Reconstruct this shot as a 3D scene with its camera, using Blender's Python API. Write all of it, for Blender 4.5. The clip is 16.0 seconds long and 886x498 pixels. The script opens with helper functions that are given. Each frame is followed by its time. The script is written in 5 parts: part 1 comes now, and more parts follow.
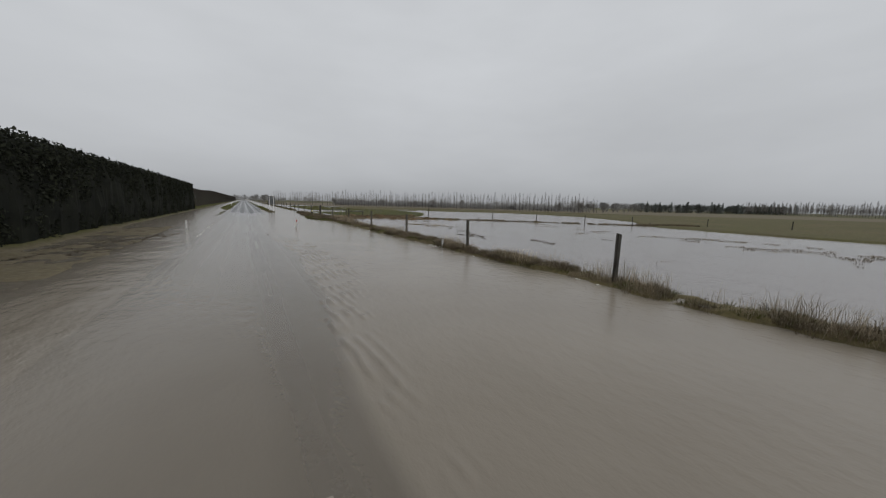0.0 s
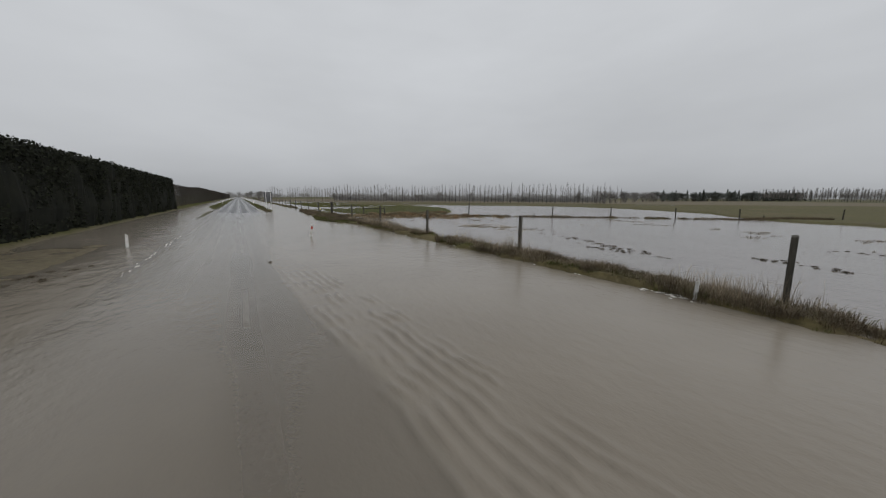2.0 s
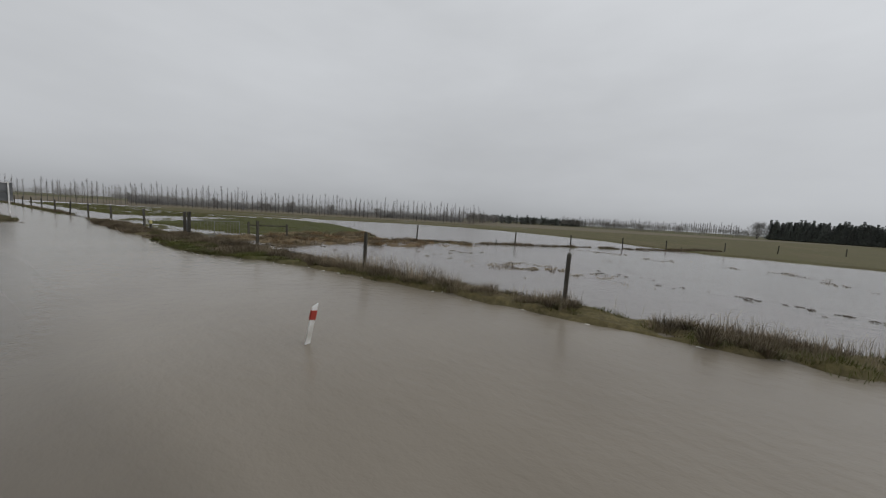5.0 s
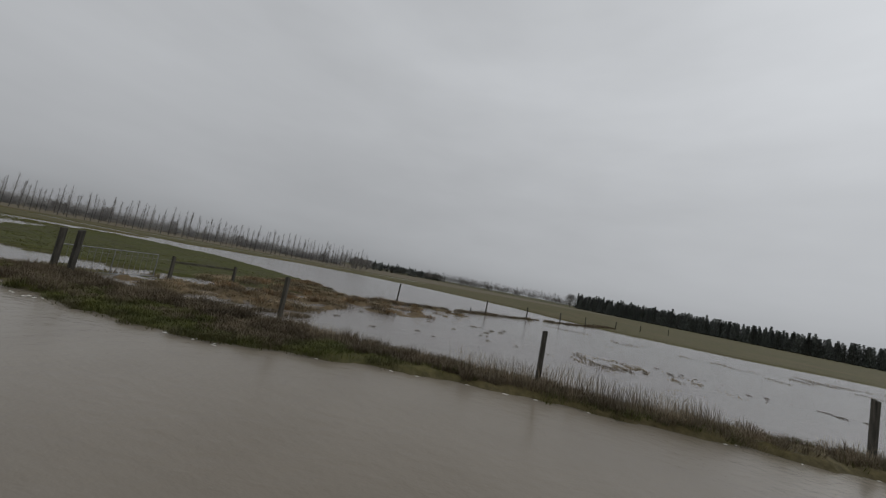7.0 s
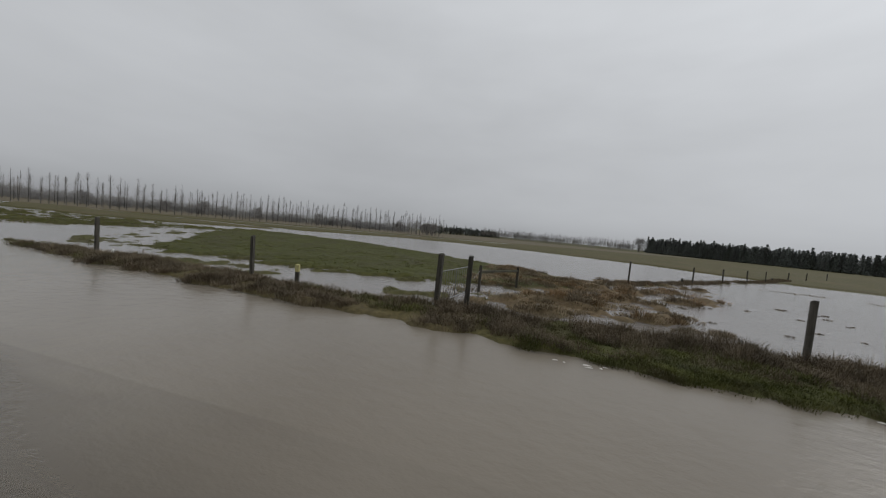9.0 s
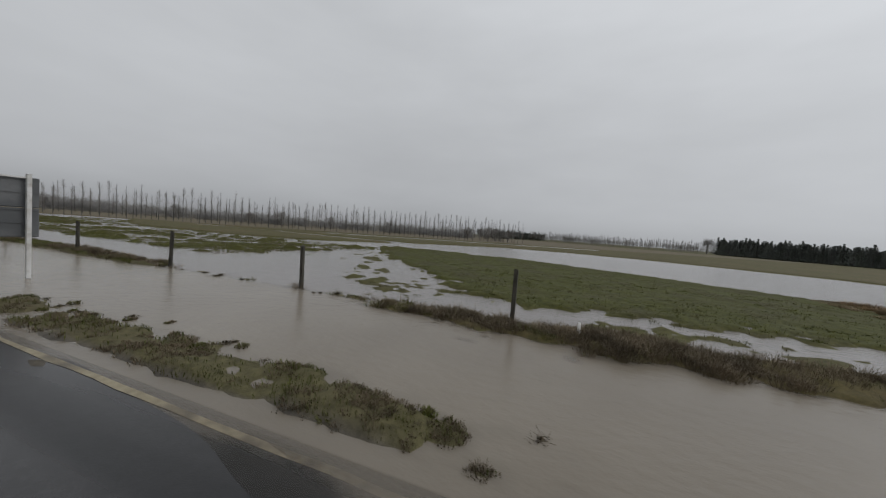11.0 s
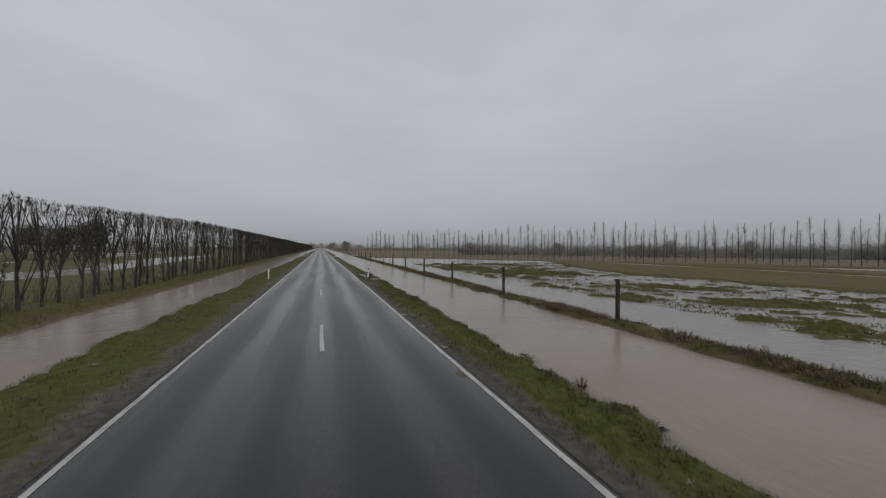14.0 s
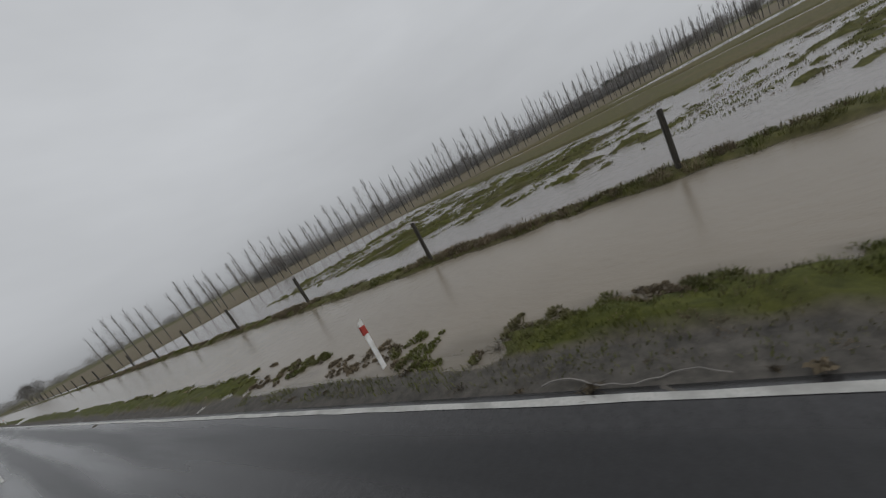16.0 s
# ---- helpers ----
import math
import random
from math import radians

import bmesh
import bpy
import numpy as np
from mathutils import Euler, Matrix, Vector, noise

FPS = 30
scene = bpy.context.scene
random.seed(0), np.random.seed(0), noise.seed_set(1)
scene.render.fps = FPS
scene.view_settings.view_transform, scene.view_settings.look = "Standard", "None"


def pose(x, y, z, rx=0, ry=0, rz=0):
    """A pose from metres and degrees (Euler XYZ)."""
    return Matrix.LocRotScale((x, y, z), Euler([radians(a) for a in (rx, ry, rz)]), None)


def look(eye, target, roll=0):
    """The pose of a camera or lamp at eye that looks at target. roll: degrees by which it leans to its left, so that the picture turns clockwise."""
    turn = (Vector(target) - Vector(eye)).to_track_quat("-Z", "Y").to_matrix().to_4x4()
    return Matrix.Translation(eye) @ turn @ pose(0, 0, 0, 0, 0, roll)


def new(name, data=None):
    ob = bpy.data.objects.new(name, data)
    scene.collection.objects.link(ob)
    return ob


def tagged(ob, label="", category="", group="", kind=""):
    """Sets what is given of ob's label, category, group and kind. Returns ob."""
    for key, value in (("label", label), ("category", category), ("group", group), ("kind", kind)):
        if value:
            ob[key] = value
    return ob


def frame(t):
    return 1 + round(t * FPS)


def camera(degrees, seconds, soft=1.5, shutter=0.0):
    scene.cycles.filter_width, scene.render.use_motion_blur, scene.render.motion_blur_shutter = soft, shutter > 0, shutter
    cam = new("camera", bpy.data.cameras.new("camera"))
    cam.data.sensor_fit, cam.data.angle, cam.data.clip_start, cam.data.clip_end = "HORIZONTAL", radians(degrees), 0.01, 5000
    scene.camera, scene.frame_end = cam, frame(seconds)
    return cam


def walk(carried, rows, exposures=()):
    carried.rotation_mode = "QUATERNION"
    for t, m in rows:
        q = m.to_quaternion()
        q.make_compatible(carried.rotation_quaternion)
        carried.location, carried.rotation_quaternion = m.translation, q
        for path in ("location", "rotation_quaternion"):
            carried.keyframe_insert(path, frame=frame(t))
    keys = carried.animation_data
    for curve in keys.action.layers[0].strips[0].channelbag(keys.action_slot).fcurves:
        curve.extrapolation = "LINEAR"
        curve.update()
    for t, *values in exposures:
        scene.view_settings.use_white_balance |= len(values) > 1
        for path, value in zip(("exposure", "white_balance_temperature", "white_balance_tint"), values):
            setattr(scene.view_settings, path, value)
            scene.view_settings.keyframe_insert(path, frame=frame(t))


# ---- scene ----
# ---- the camera and its way ----
DEG = 106.0
PATH = [
    (0.0, -0.44, 0.03, 2.34, 82.31, -1.43, -30.62),
    (0.5, -0.25, 3.35, 2.32, 80.83, -0.36, -31.25),
    (1.0, -0.08, 6.56, 2.31, 80.71, -0.01, -31.33),
    (1.5, 0.05, 9.70, 2.29, 80.87, -0.09, -31.17),
    (2.0, 0.10, 12.58, 2.28, 81.17, -0.24, -31.22),
    (2.5, 0.02, 15.29, 2.30, 82.90, -1.64, -37.46),
    (3.0, 0.05, 17.82, 2.32, 83.97, -4.44, -49.36),
    (3.2, 0.06, 18.82, 2.32, 84.19, -4.60, -53.31),
    (5.3, -0.06, 30.09, 2.35, 85.28, -3.71, -58.62),
    (5.5, -0.06, 31.20, 2.35, 86.80, -4.48, -60.46),
    (6.0, -0.15, 34.08, 2.37, 92.14, -7.55, -69.47),
    (6.5, -0.14, 37.03, 2.39, 95.22, -9.95, -78.79),
    (7.0, -0.15, 40.08, 2.39, 95.31, -10.97, -82.01),
    (7.5, -0.04, 43.15, 2.37, 92.96, -10.39, -80.20),
    (8.0, -0.06, 46.26, 2.35, 89.75, -8.16, -77.08),
    (8.5, -0.01, 49.52, 2.34, 87.69, -7.07, -75.88),
    (9.0, -0.05, 52.89, 2.34, 86.91, -5.43, -74.48),
    (9.2, -0.05, 54.25, 2.34, 86.57, -4.88, -73.64),
    (11.3, 0.19, 72.28, 2.49, 87.09, -4.31, -68.64),
    (11.5, 0.18, 74.10, 2.51, 87.17, -4.07, -67.95),
    (12.0, 0.19, 78.85, 2.56, 87.69, -2.15, -58.86),
    (12.5, 0.13, 83.95, 2.59, 87.70, -0.53, -38.71),
    (13.0, 0.16, 88.93, 2.61, 88.98, 0.29, -22.83),
    (13.5, 0.10, 94.47, 2.59, 91.08, 0.88, -20.19),
    (14.0, 0.02, 100.40, 2.62, 89.76, -0.21, -20.15),
    (14.5, 0.04, 106.51, 2.68, 85.32, -2.13, -19.51),
    (15.0, 0.00, 113.03, 2.71, 86.54, -1.76, -29.42),
    (15.5, 0.12, 119.34, 2.65, 88.50, 10.31, -45.36),
    (15.7, 0.22, 121.58, 2.61, 86.02, 18.15, -51.32),
    (16.0, 0.29, 125.53, 2.51, 77.50, 27.52, -61.95),
]
cam = camera(DEG, 16.0, soft=1.15, shutter=0.06)
walk(cam, [(t, pose(x, y, z, rx, ry, rz)) for t, x, y, z, rx, ry, rz in PATH],
     exposures=[(0.0, 0.04), (3.0, 0.06), (5.5, -0.01), (6.5, -0.21), (7.0, -0.31), (7.6, -0.25), (8.5, -0.12), (11.5, -0.09), (12.0, -0.13), (13.0, -0.12), (14.0, -0.17), (14.6, -0.02), (15.2, 0.03), (16.0, -0.07)])

# ---- world and light: a rain-grey overcast sky, very soft sun ----
world = bpy.data.worlds.new("overcast_sky")
scene.world = world
world.use_nodes = True
wn, wl = world.node_tree.nodes, world.node_tree.links
wn.clear()
w_out = wn.new("ShaderNodeOutputWorld")
w_bg = wn.new("ShaderNodeBackground")
w_sky = wn.new("ShaderNodeTexSky")
w_sky.sky_type, w_sky.sun_disc = "NISHITA", False
w_sky.sun_elevation, w_sky.sun_rotation = radians(38), radians(150)
w_sky.dust_density, w_sky.air_density = 6.0, 1.0
w_bw = wn.new("ShaderNodeRGBToBW")
w_flat = wn.new("ShaderNodeMath")
w_flat.operation, w_flat.inputs[1].default_value = "POWER", 0.12
w_coord = wn.new("ShaderNodeTexCoord")
w_map = wn.new("ShaderNodeMapping")
w_map.inputs["Scale"].default_value = (1.0, 1.0, 3.2)
w_noise = wn.new("ShaderNodeTexNoise")
w_noise.inputs["Scale"].default_value, w_noise.inputs["Detail"].default_value = 1.5, 4.0
w_noise.inputs["Roughness"].default_value = 0.55
w_cloud = wn.new("ShaderNodeMapRange")
w_cloud.inputs["From Min"].default_value, w_cloud.inputs["From Max"].default_value = 0.3, 0.7
w_cloud.inputs["To Min"].default_value, w_cloud.inputs["To Max"].default_value = 0.92, 1.06
w_sep = wn.new("ShaderNodeSeparateXYZ")
w_grad = wn.new("ShaderNodeMapRange")
w_grad.interpolation_type = "SMOOTHSTEP"
w_grad.inputs["From Min"].default_value, w_grad.inputs["From Max"].default_value = -0.05, 0.55
w_grad.inputs["To Min"].default_value, w_grad.inputs["To Max"].default_value = 0.74, 1.0
w_mul1 = wn.new("ShaderNodeMath"); w_mul1.operation = "MULTIPLY"
w_mul2 = wn.new("ShaderNodeMath"); w_mul2.operation = "MULTIPLY"
w_tint = wn.new("ShaderNodeVectorMath"); w_tint.operation = "SCALE"
w_tint.inputs[0].default_value = (0.968, 1.0, 1.045)
wl.new(w_sky.outputs[0], w_bw.inputs[0])
wl.new(w_bw.outputs[0], w_flat.inputs[0])
wl.new(w_coord.outputs["Generated"], w_map.inputs[0])
wl.new(w_map.outputs[0], w_noise.inputs["Vector"])
wl.new(w_noise.outputs[0], w_cloud.inputs[0])
wl.new(w_coord.outputs["Generated"], w_sep.inputs[0])
wl.new(w_sep.outputs[2], w_grad.inputs[0])
wl.new(w_flat.outputs[0], w_mul1.inputs[0])
wl.new(w_cloud.outputs[0], w_mul1.inputs[1])
wl.new(w_mul1.outputs[0], w_mul2.inputs[0])
wl.new(w_grad.outputs[0], w_mul2.inputs[1])
wl.new(w_mul2.outputs[0], w_tint.inputs["Scale"])
wl.new(w_tint.outputs[0], w_bg.inputs[0])
wl.new(w_bg.outputs[0], w_out.inputs[0])
w_bg.inputs[1].default_value = 0.55

sun_data = bpy.data.lights.new("sun", "SUN")
sun_data.energy, sun_data.angle, sun_data.color = 0.5, radians(40), (1.0, 0.97, 0.93)
sun = new("sun", sun_data)
sun.matrix_basis = look((60, -80, 80), (0, 20, 0))

# ---- materials ----
WATER_Z = -0.05


def material(name, color, rough=0.7, color2=None, scale=3.0, metal=0.0, bump=0.0, bump_scale=40.0, spec=0.5,
             spots=None, spot_scale=0.5, stretch=(1, 1, 1), vary=0.0, detail=5.0):
    """A principled surface with grain at two scales, in metres."""
    m = bpy.data.materials.new(name)
    m.use_nodes = True
    n, l = m.node_tree.nodes, m.node_tree.links
    b = n["Principled BSDF"]
    b.inputs["Roughness"].default_value, b.inputs["Metallic"].default_value = rough, metal
    b.inputs["Specular IOR Level"].default_value = spec
    geo = n.new("ShaderNodeNewGeometry")
    mp = n.new("ShaderNodeMapping")
    mp.inputs["Scale"].default_value = stretch
    l.new(geo.outputs["Position"], mp.inputs[0])
    tex = n.new("ShaderNodeTexNoise")
    tex.inputs["Scale"].default_value, tex.inputs["Detail"].default_value = scale, detail
    l.new(mp.outputs[0], tex.inputs["Vector"])
    ramp = n.new("ShaderNodeValToRGB")
    ramp.color_ramp.elements[0].position, ramp.color_ramp.elements[1].position = 0.32, 0.68
    ramp.color_ramp.elements[0].color = (*color, 1)
    ramp.color_ramp.elements[1].color = (*(color2 or color), 1)
    l.new(tex.outputs[0], ramp.inputs[0])
    last = ramp.outputs[0]
    if spots:
        tex2 = n.new("ShaderNodeTexNoise")
        tex2.inputs["Scale"].default_value, tex2.inputs["Detail"].default_value = spot_scale, 4.0
        l.new(mp.outputs[0], tex2.inputs["Vector"])
        r2 = n.new("ShaderNodeMapRange")
        r2.inputs["From Min"].default_value, r2.inputs["From Max"].default_value = 0.45, 0.65
        l.new(tex2.outputs[0], r2.inputs[0])
        mix = n.new("ShaderNodeMix")
        mix.data_type = "RGBA"
        l.new(r2.outputs[0], mix.inputs[0])
        l.new(last, mix.inputs[6])
        mix.inputs[7].default_value = (*spots, 1)
        last = mix.outputs[2]
    if vary:
        info = n.new("ShaderNodeObjectInfo")
        r3 = n.new("ShaderNodeMapRange")
        r3.inputs["To Min"].default_value, r3.inputs["To Max"].default_value = 1 - vary, 1 + vary
        l.new(info.outputs["Random"], r3.inputs[0])
        hsv = n.new("ShaderNodeHueSaturation")
        l.new(r3.outputs[0], hsv.inputs["Value"])
        l.new(last, hsv.inputs["Color"])
        last = hsv.outputs[0]
    l.new(last, b.inputs["Base Color"])
    if bump:
        t3 = n.new("ShaderNodeTexNoise")
        t3.inputs["Scale"].default_value, t3.inputs["Detail"].default_value = bump_scale, 4.0
        l.new(mp.outputs[0], t3.inputs["Vector"])
        bp = n.new("ShaderNodeBump")
        bp.inputs["Strength"].default_value, bp.inputs["Distance"].default_value = bump, 0.02
        l.new(t3.outputs[0], bp.inputs["Height"])
        l.new(bp.outputs[0], b.inputs["Normal"])
    return m


def water_material():
    """Muddy flood water: silty, half see-through where shallow, with small wind ripples."""
    m = bpy.data.materials.new("muddy_water")
    m.use_nodes = True
    n, l = m.node_tree.nodes, m.node_tree.links
    b = n["Principled BSDF"]
    b.inputs["Roughness"].default_value = 0.18
    b.inputs["IOR"].default_value = 1.333
    geo = n.new("ShaderNodeNewGeometry")
    big = n.new("ShaderNodeTexNoise")
    big.inputs["Scale"].default_value, big.inputs["Detail"].default_value = 0.22, 4.0
    l.new(geo.outputs["Position"], big.inputs["Vector"])
    ramp = n.new("ShaderNodeValToRGB")
    ramp.color_ramp.elements[0].position, ramp.color_ramp.elements[1].position = 0.3, 0.7
    ramp.color_ramp.elements[0].color = (0.210, 0.180, 0.141, 1)
    ramp.color_ramp.elements[1].color = (0.256, 0.224, 0.180, 1)
    l.new(big.outputs[0], ramp.inputs[0])
    att = n.new("ShaderNodeAttribute")
    att.attribute_name = "depth"
    still = n.new("ShaderNodeMix")
    still.data_type = "RGBA"
    still.inputs[7].default_value = (0.262, 0.240, 0.226, 1)
    sep = n.new("ShaderNodeSeparateColor")
    l.new(att.outputs["Color"], sep.inputs[0])
    l.new(sep.outputs[1], still.inputs[0])
    l.new(ramp.outputs[0], still.inputs[6])
    l.new(still.outputs[2], b.inputs["Base Color"])
    mp = n.new("ShaderNodeMapping")
    mp.inputs["Scale"].default_value = (1.0, 0.55, 1.0)
    mp.inputs["Rotation"].default_value = (0, 0, 0.5)
    l.new(geo.outputs["Position"], mp.inputs[0])
    rip = n.new("ShaderNodeTexNoise")
    rip.inputs["Scale"].default_value, rip.inputs["Detail"].default_value = 5.0, 5.0
    rip.inputs["Roughness"].default_value = 0.6
    l.new(mp.outputs[0], rip.inputs["Vector"])
    bp = n.new("ShaderNodeBump")
    bp.inputs["Strength"].default_value, bp.inputs["Distance"].default_value = 0.45, 0.04
    l.new(rip.outputs[0], bp.inputs["Height"])
    l.new(bp.outputs[0], b.inputs["Normal"])
    clear = n.new("ShaderNodeBsdfTransparent")
    clear.inputs[0].default_value = (0.96, 0.945, 0.92, 1)
    film = n.new("ShaderNodeBsdfGlossy")
    film.inputs["Roughness"].default_value = 0.12
    l.new(bp.outputs[0], film.inputs["Normal"])
    fres = n.new("ShaderNodeFresnel")
    fres.inputs["IOR"].default_value = 1.333
    l.new(bp.outputs[0], fres.inputs["Normal"])
    skin = n.new("ShaderNodeMixShader")
    l.new(fres.outputs[0], skin.inputs[0])
    l.new(clear.outputs[0], skin.inputs[1])
    l.new(film.outputs[0], skin.inputs[2])
    mix = n.new("ShaderNodeMixShader")
    l.new(sep.outputs[0], mix.inputs[0])
    l.new(b.outputs[0], mix.inputs[1])
    l.new(skin.outputs[0], mix.inputs[2])
    l.new(mix.outputs[0], n["Material Output"].inputs[0])
    return m


def asphalt_material():
    """Wet chip-seal: dark, glossy where the water film lies, duller in two worn wheel tracks a lane."""
    m = bpy.data.materials.new("wet_asphalt")
    m.use_nodes = True
    n, l = m.node_tree.nodes, m.node_tree.links
    b = n["Principled BSDF"]
    geo = n.new("ShaderNodeNewGeometry")
    sep = n.new("ShaderNodeSeparateXYZ")
    l.new(geo.outputs["Position"], sep.inputs[0])
    mp = n.new("ShaderNodeMapping")
    mp.inputs["Scale"].default_value = (1.0, 0.06, 1.0)
    l.new(geo.outputs["Position"], mp.inputs[0])
    streak = n.new("ShaderNodeTexNoise")
    streak.inputs["Scale"].default_value, streak.inputs["Detail"].default_value = 1.6, 5.0
    l.new(mp.outputs[0], streak.inputs["Vector"])
    grain = n.new("ShaderNodeTexNoise")
    grain.inputs["Scale"].default_value, grain.inputs["Detail"].default_value = 60.0, 3.0
    l.new(geo.outputs["Position"], grain.inputs["Vector"])
    # wheel tracks repeat every 1.45 m across the road
    a = n.new("ShaderNodeMath"); a.operation = "MULTIPLY"; a.inputs[1].default_value = 4.33
    l.new(sep.outputs[0], a.inputs[0])
    c = n.new("ShaderNodeMath"); c.operation = "COSINE"
    l.new(a.outputs[0], c.inputs[0])
    add = n.new("ShaderNodeMath"); add.operation = "MULTIPLY_ADD"; add.inputs[1].default_value = 0.22
    l.new(c.outputs[0], add.inputs[0])
    l.new(streak.outputs[0], add.inputs[2])
    ramp = n.new("ShaderNodeValToRGB")
    ramp.color_ramp.elements[0].position, ramp.color_ramp.elements[1].position = 0.35, 0.72
    ramp.color_ramp.elements[0].color = (0.010, 0.010, 0.011, 1)
    ramp.color_ramp.elements[1].color = (0.028, 0.027, 0.028, 1)
    l.new(add.outputs[0], ramp.inputs[0])
    g2 = n.new("ShaderNodeMapRange")
    g2.inputs["To Min"].default_value, g2.inputs["To Max"].default_value = 0.7, 1.3
    l.new(grain.outputs[0], g2.inputs[0])
    chips = n.new("ShaderNodeTexNoise")
    chips.inputs["Scale"].default_value, chips.inputs["Detail"].default_value = 9.0, 6.0
    chips.inputs["Roughness"].default_value = 0.75
    l.new(geo.outputs["Position"], chips.inputs["Vector"])
    g3 = n.new("ShaderNodeMapRange")
    g3.inputs["From Min"].default_value, g3.inputs["From Max"].default_value = 0.3, 0.7
    g3.inputs["To Min"].default_value, g3.inputs["To Max"].default_value = 0.6, 1.5
    l.new(chips.outputs[0], g3.inputs[0])
    both = n.new("ShaderNodeMath"); both.operation = "MULTIPLY"
    l.new(g2.outputs[0], both.inputs[0])
    l.new(g3.outputs[0], both.inputs[1])
    hsv = n.new("ShaderNodeHueSaturation")
    l.new(ramp.outputs[0], hsv.inputs["Color"])
    l.new(both.outputs[0], hsv.inputs["Value"])
    l.new(hsv.outputs[0], b.inputs["Base Color"])
    rr = n.new("ShaderNodeMapRange")
    rr.inputs["From Min"].default_value, rr.inputs["From Max"].default_value = 0.3, 0.75
    rr.inputs["To Min"].default_value, rr.inputs["To Max"].default_value = 0.37, 0.19
    l.new(add.outputs[0], rr.inputs[0])
    l.new(rr.outputs[0], b.inputs["Roughness"])
    bp = n.new("ShaderNodeBump")
    bp.inputs["Strength"].default_value, bp.inputs["Distance"].default_value = 0.25, 0.006
    l.new(grain.outputs[0], bp.inputs["Height"])
    l.new(bp.outputs[0], b.inputs["Normal"])
    return m


def ground_material():
    """Sodden pasture and silt: the mud shows where the sheet lies low, turf where it stands proud, drier tussock where marked."""
    m = bpy.data.materials.new("sodden_pasture")
    m.use_nodes = True
    n, l = m.node_tree.nodes, m.node_tree.links
    b = n["Principled BSDF"]
    b.inputs["Roughness"].default_value = 0.85
    b.inputs["Specular IOR Level"].default_value = 0.25
    geo = n.new("ShaderNodeNewGeometry")
    att = n.new("ShaderNodeAttribute")
    att.attribute_name = "cover"
    sep = n.new("ShaderNodeSeparateColor")
    l.new(att.outputs["Color"], sep.inputs[0])
    fine = n.new("ShaderNodeTexNoise")
    fine.inputs["Scale"].default_value, fine.inputs["Detail"].default_value = 5.0, 7.0
    fine.inputs["Roughness"].default_value = 0.7
    l.new(geo.outputs["Position"], fine.inputs["Vector"])
    broad = n.new("ShaderNodeTexNoise")
    broad.inputs["Scale"].default_value, broad.inputs["Detail"].default_value = 0.35, 5.0
    l.new(geo.outputs["Position"], broad.inputs["Vector"])

    def ramp(src, c1, c2, p1=0.32, p2=0.68):
        r = n.new("ShaderNodeValToRGB")
        r.color_ramp.elements[0].position, r.color_ramp.elements[1].position = p1, p2
        r.color_ramp.elements[0].color, r.color_ramp.elements[1].color = (*c1, 1), (*c2, 1)
        l.new(src, r.inputs[0])
        return r.outputs[0]

    def mixed(f, a, c):
        x = n.new("ShaderNodeMix")
        x.data_type = "RGBA"
        l.new(f, x.inputs[0]); l.new(a, x.inputs[6]); l.new(c, x.inputs[7])
        return x.outputs[2]

    green = ramp(fine.outputs[0], (0.032, 0.038, 0.006), (0.090, 0.096, 0.016))
    green2 = ramp(fine.outputs[0], (0.036, 0.036, 0.012), (0.086, 0.082, 0.030))
    turf = mixed(ramp(broad.outputs[0], (0, 0, 0), (1, 1, 1), 0.45, 0.7), green, green2)
    dry = ramp(fine.outputs[0], (0.080, 0.055, 0.027), (0.210, 0.150, 0.080))
    mud = ramp(fine.outputs[0], (0.110, 0.090, 0.062), (0.200, 0.168, 0.122))
    gravel = ramp(fine.outputs[0], (0.040, 0.037, 0.033), (0.120, 0.110, 0.096), 0.3, 0.7)
    c = mixed(sep.outputs[0], mud, turf)
    c = mixed(sep.outputs[1], c, dry)
    c = mixed(sep.outputs[2], c, gravel)
    l.new(c, b.inputs["Base Color"])
    bp = n.new("ShaderNodeBump")
    bp.inputs["Strength"].default_value, bp.inputs["Distance"].default_value = 0.5, 0.05
    l.new(fine.outputs[0], bp.inputs["Height"])
    l.new(bp.outputs[0], b.inputs["Normal"])
    return m


M_WATER = water_material()
M_ROAD = asphalt_material()
M_GROUND = ground_material()
M_LINE = material("road_paint", (0.38, 0.375, 0.35), 0.5, (0.50, 0.495, 0.47), 30.0, bump=0.1, spots=(0.30, 0.295, 0.275), spot_scale=2.5)
M_SILTED = material("silted_road_paint", (0.20, 0.165, 0.10), 0.5, (0.36, 0.31, 0.20), 7.0, bump=0.1, spots=(0.11, 0.09, 0.06), spot_scale=1.6)
M_POST = material("weathered_post", (0.036, 0.033, 0.026), 0.85, (0.090, 0.082, 0.066), 6.0, bump=0.6, bump_scale=30, stretch=(4, 4, 0.4), vary=0.35)
M_RAIL = material("mossy_rail", (0.055, 0.052, 0.035), 0.85, (0.11, 0.105, 0.07), 5.0, bump=0.5)
M_WIRE = material("galvanised_wire", (0.22, 0.22, 0.22), 0.45, metal=0.8)
M_WHITE = material("white_paint", (0.70, 0.70, 0.69), 0.5, (0.80, 0.80, 0.79), 4.0, spots=(0.52, 0.50, 0.46), spot_scale=3.0)
M_RED = material("red_reflector", (0.30, 0.03, 0.022), 0.4, (0.40, 0.05, 0.035), 20.0)
M_YELLOW = material("yellow_paint", (0.45, 0.40, 0.14), 0.6, (0.56, 0.52, 0.26), 9.0)
M_BOARD = material("bare_aluminium", (0.14, 0.145, 0.15), 0.55, (0.19, 0.195, 0.20), 2.0, metal=0.35, spots=(0.11, 0.115, 0.12), spot_scale=1.3)
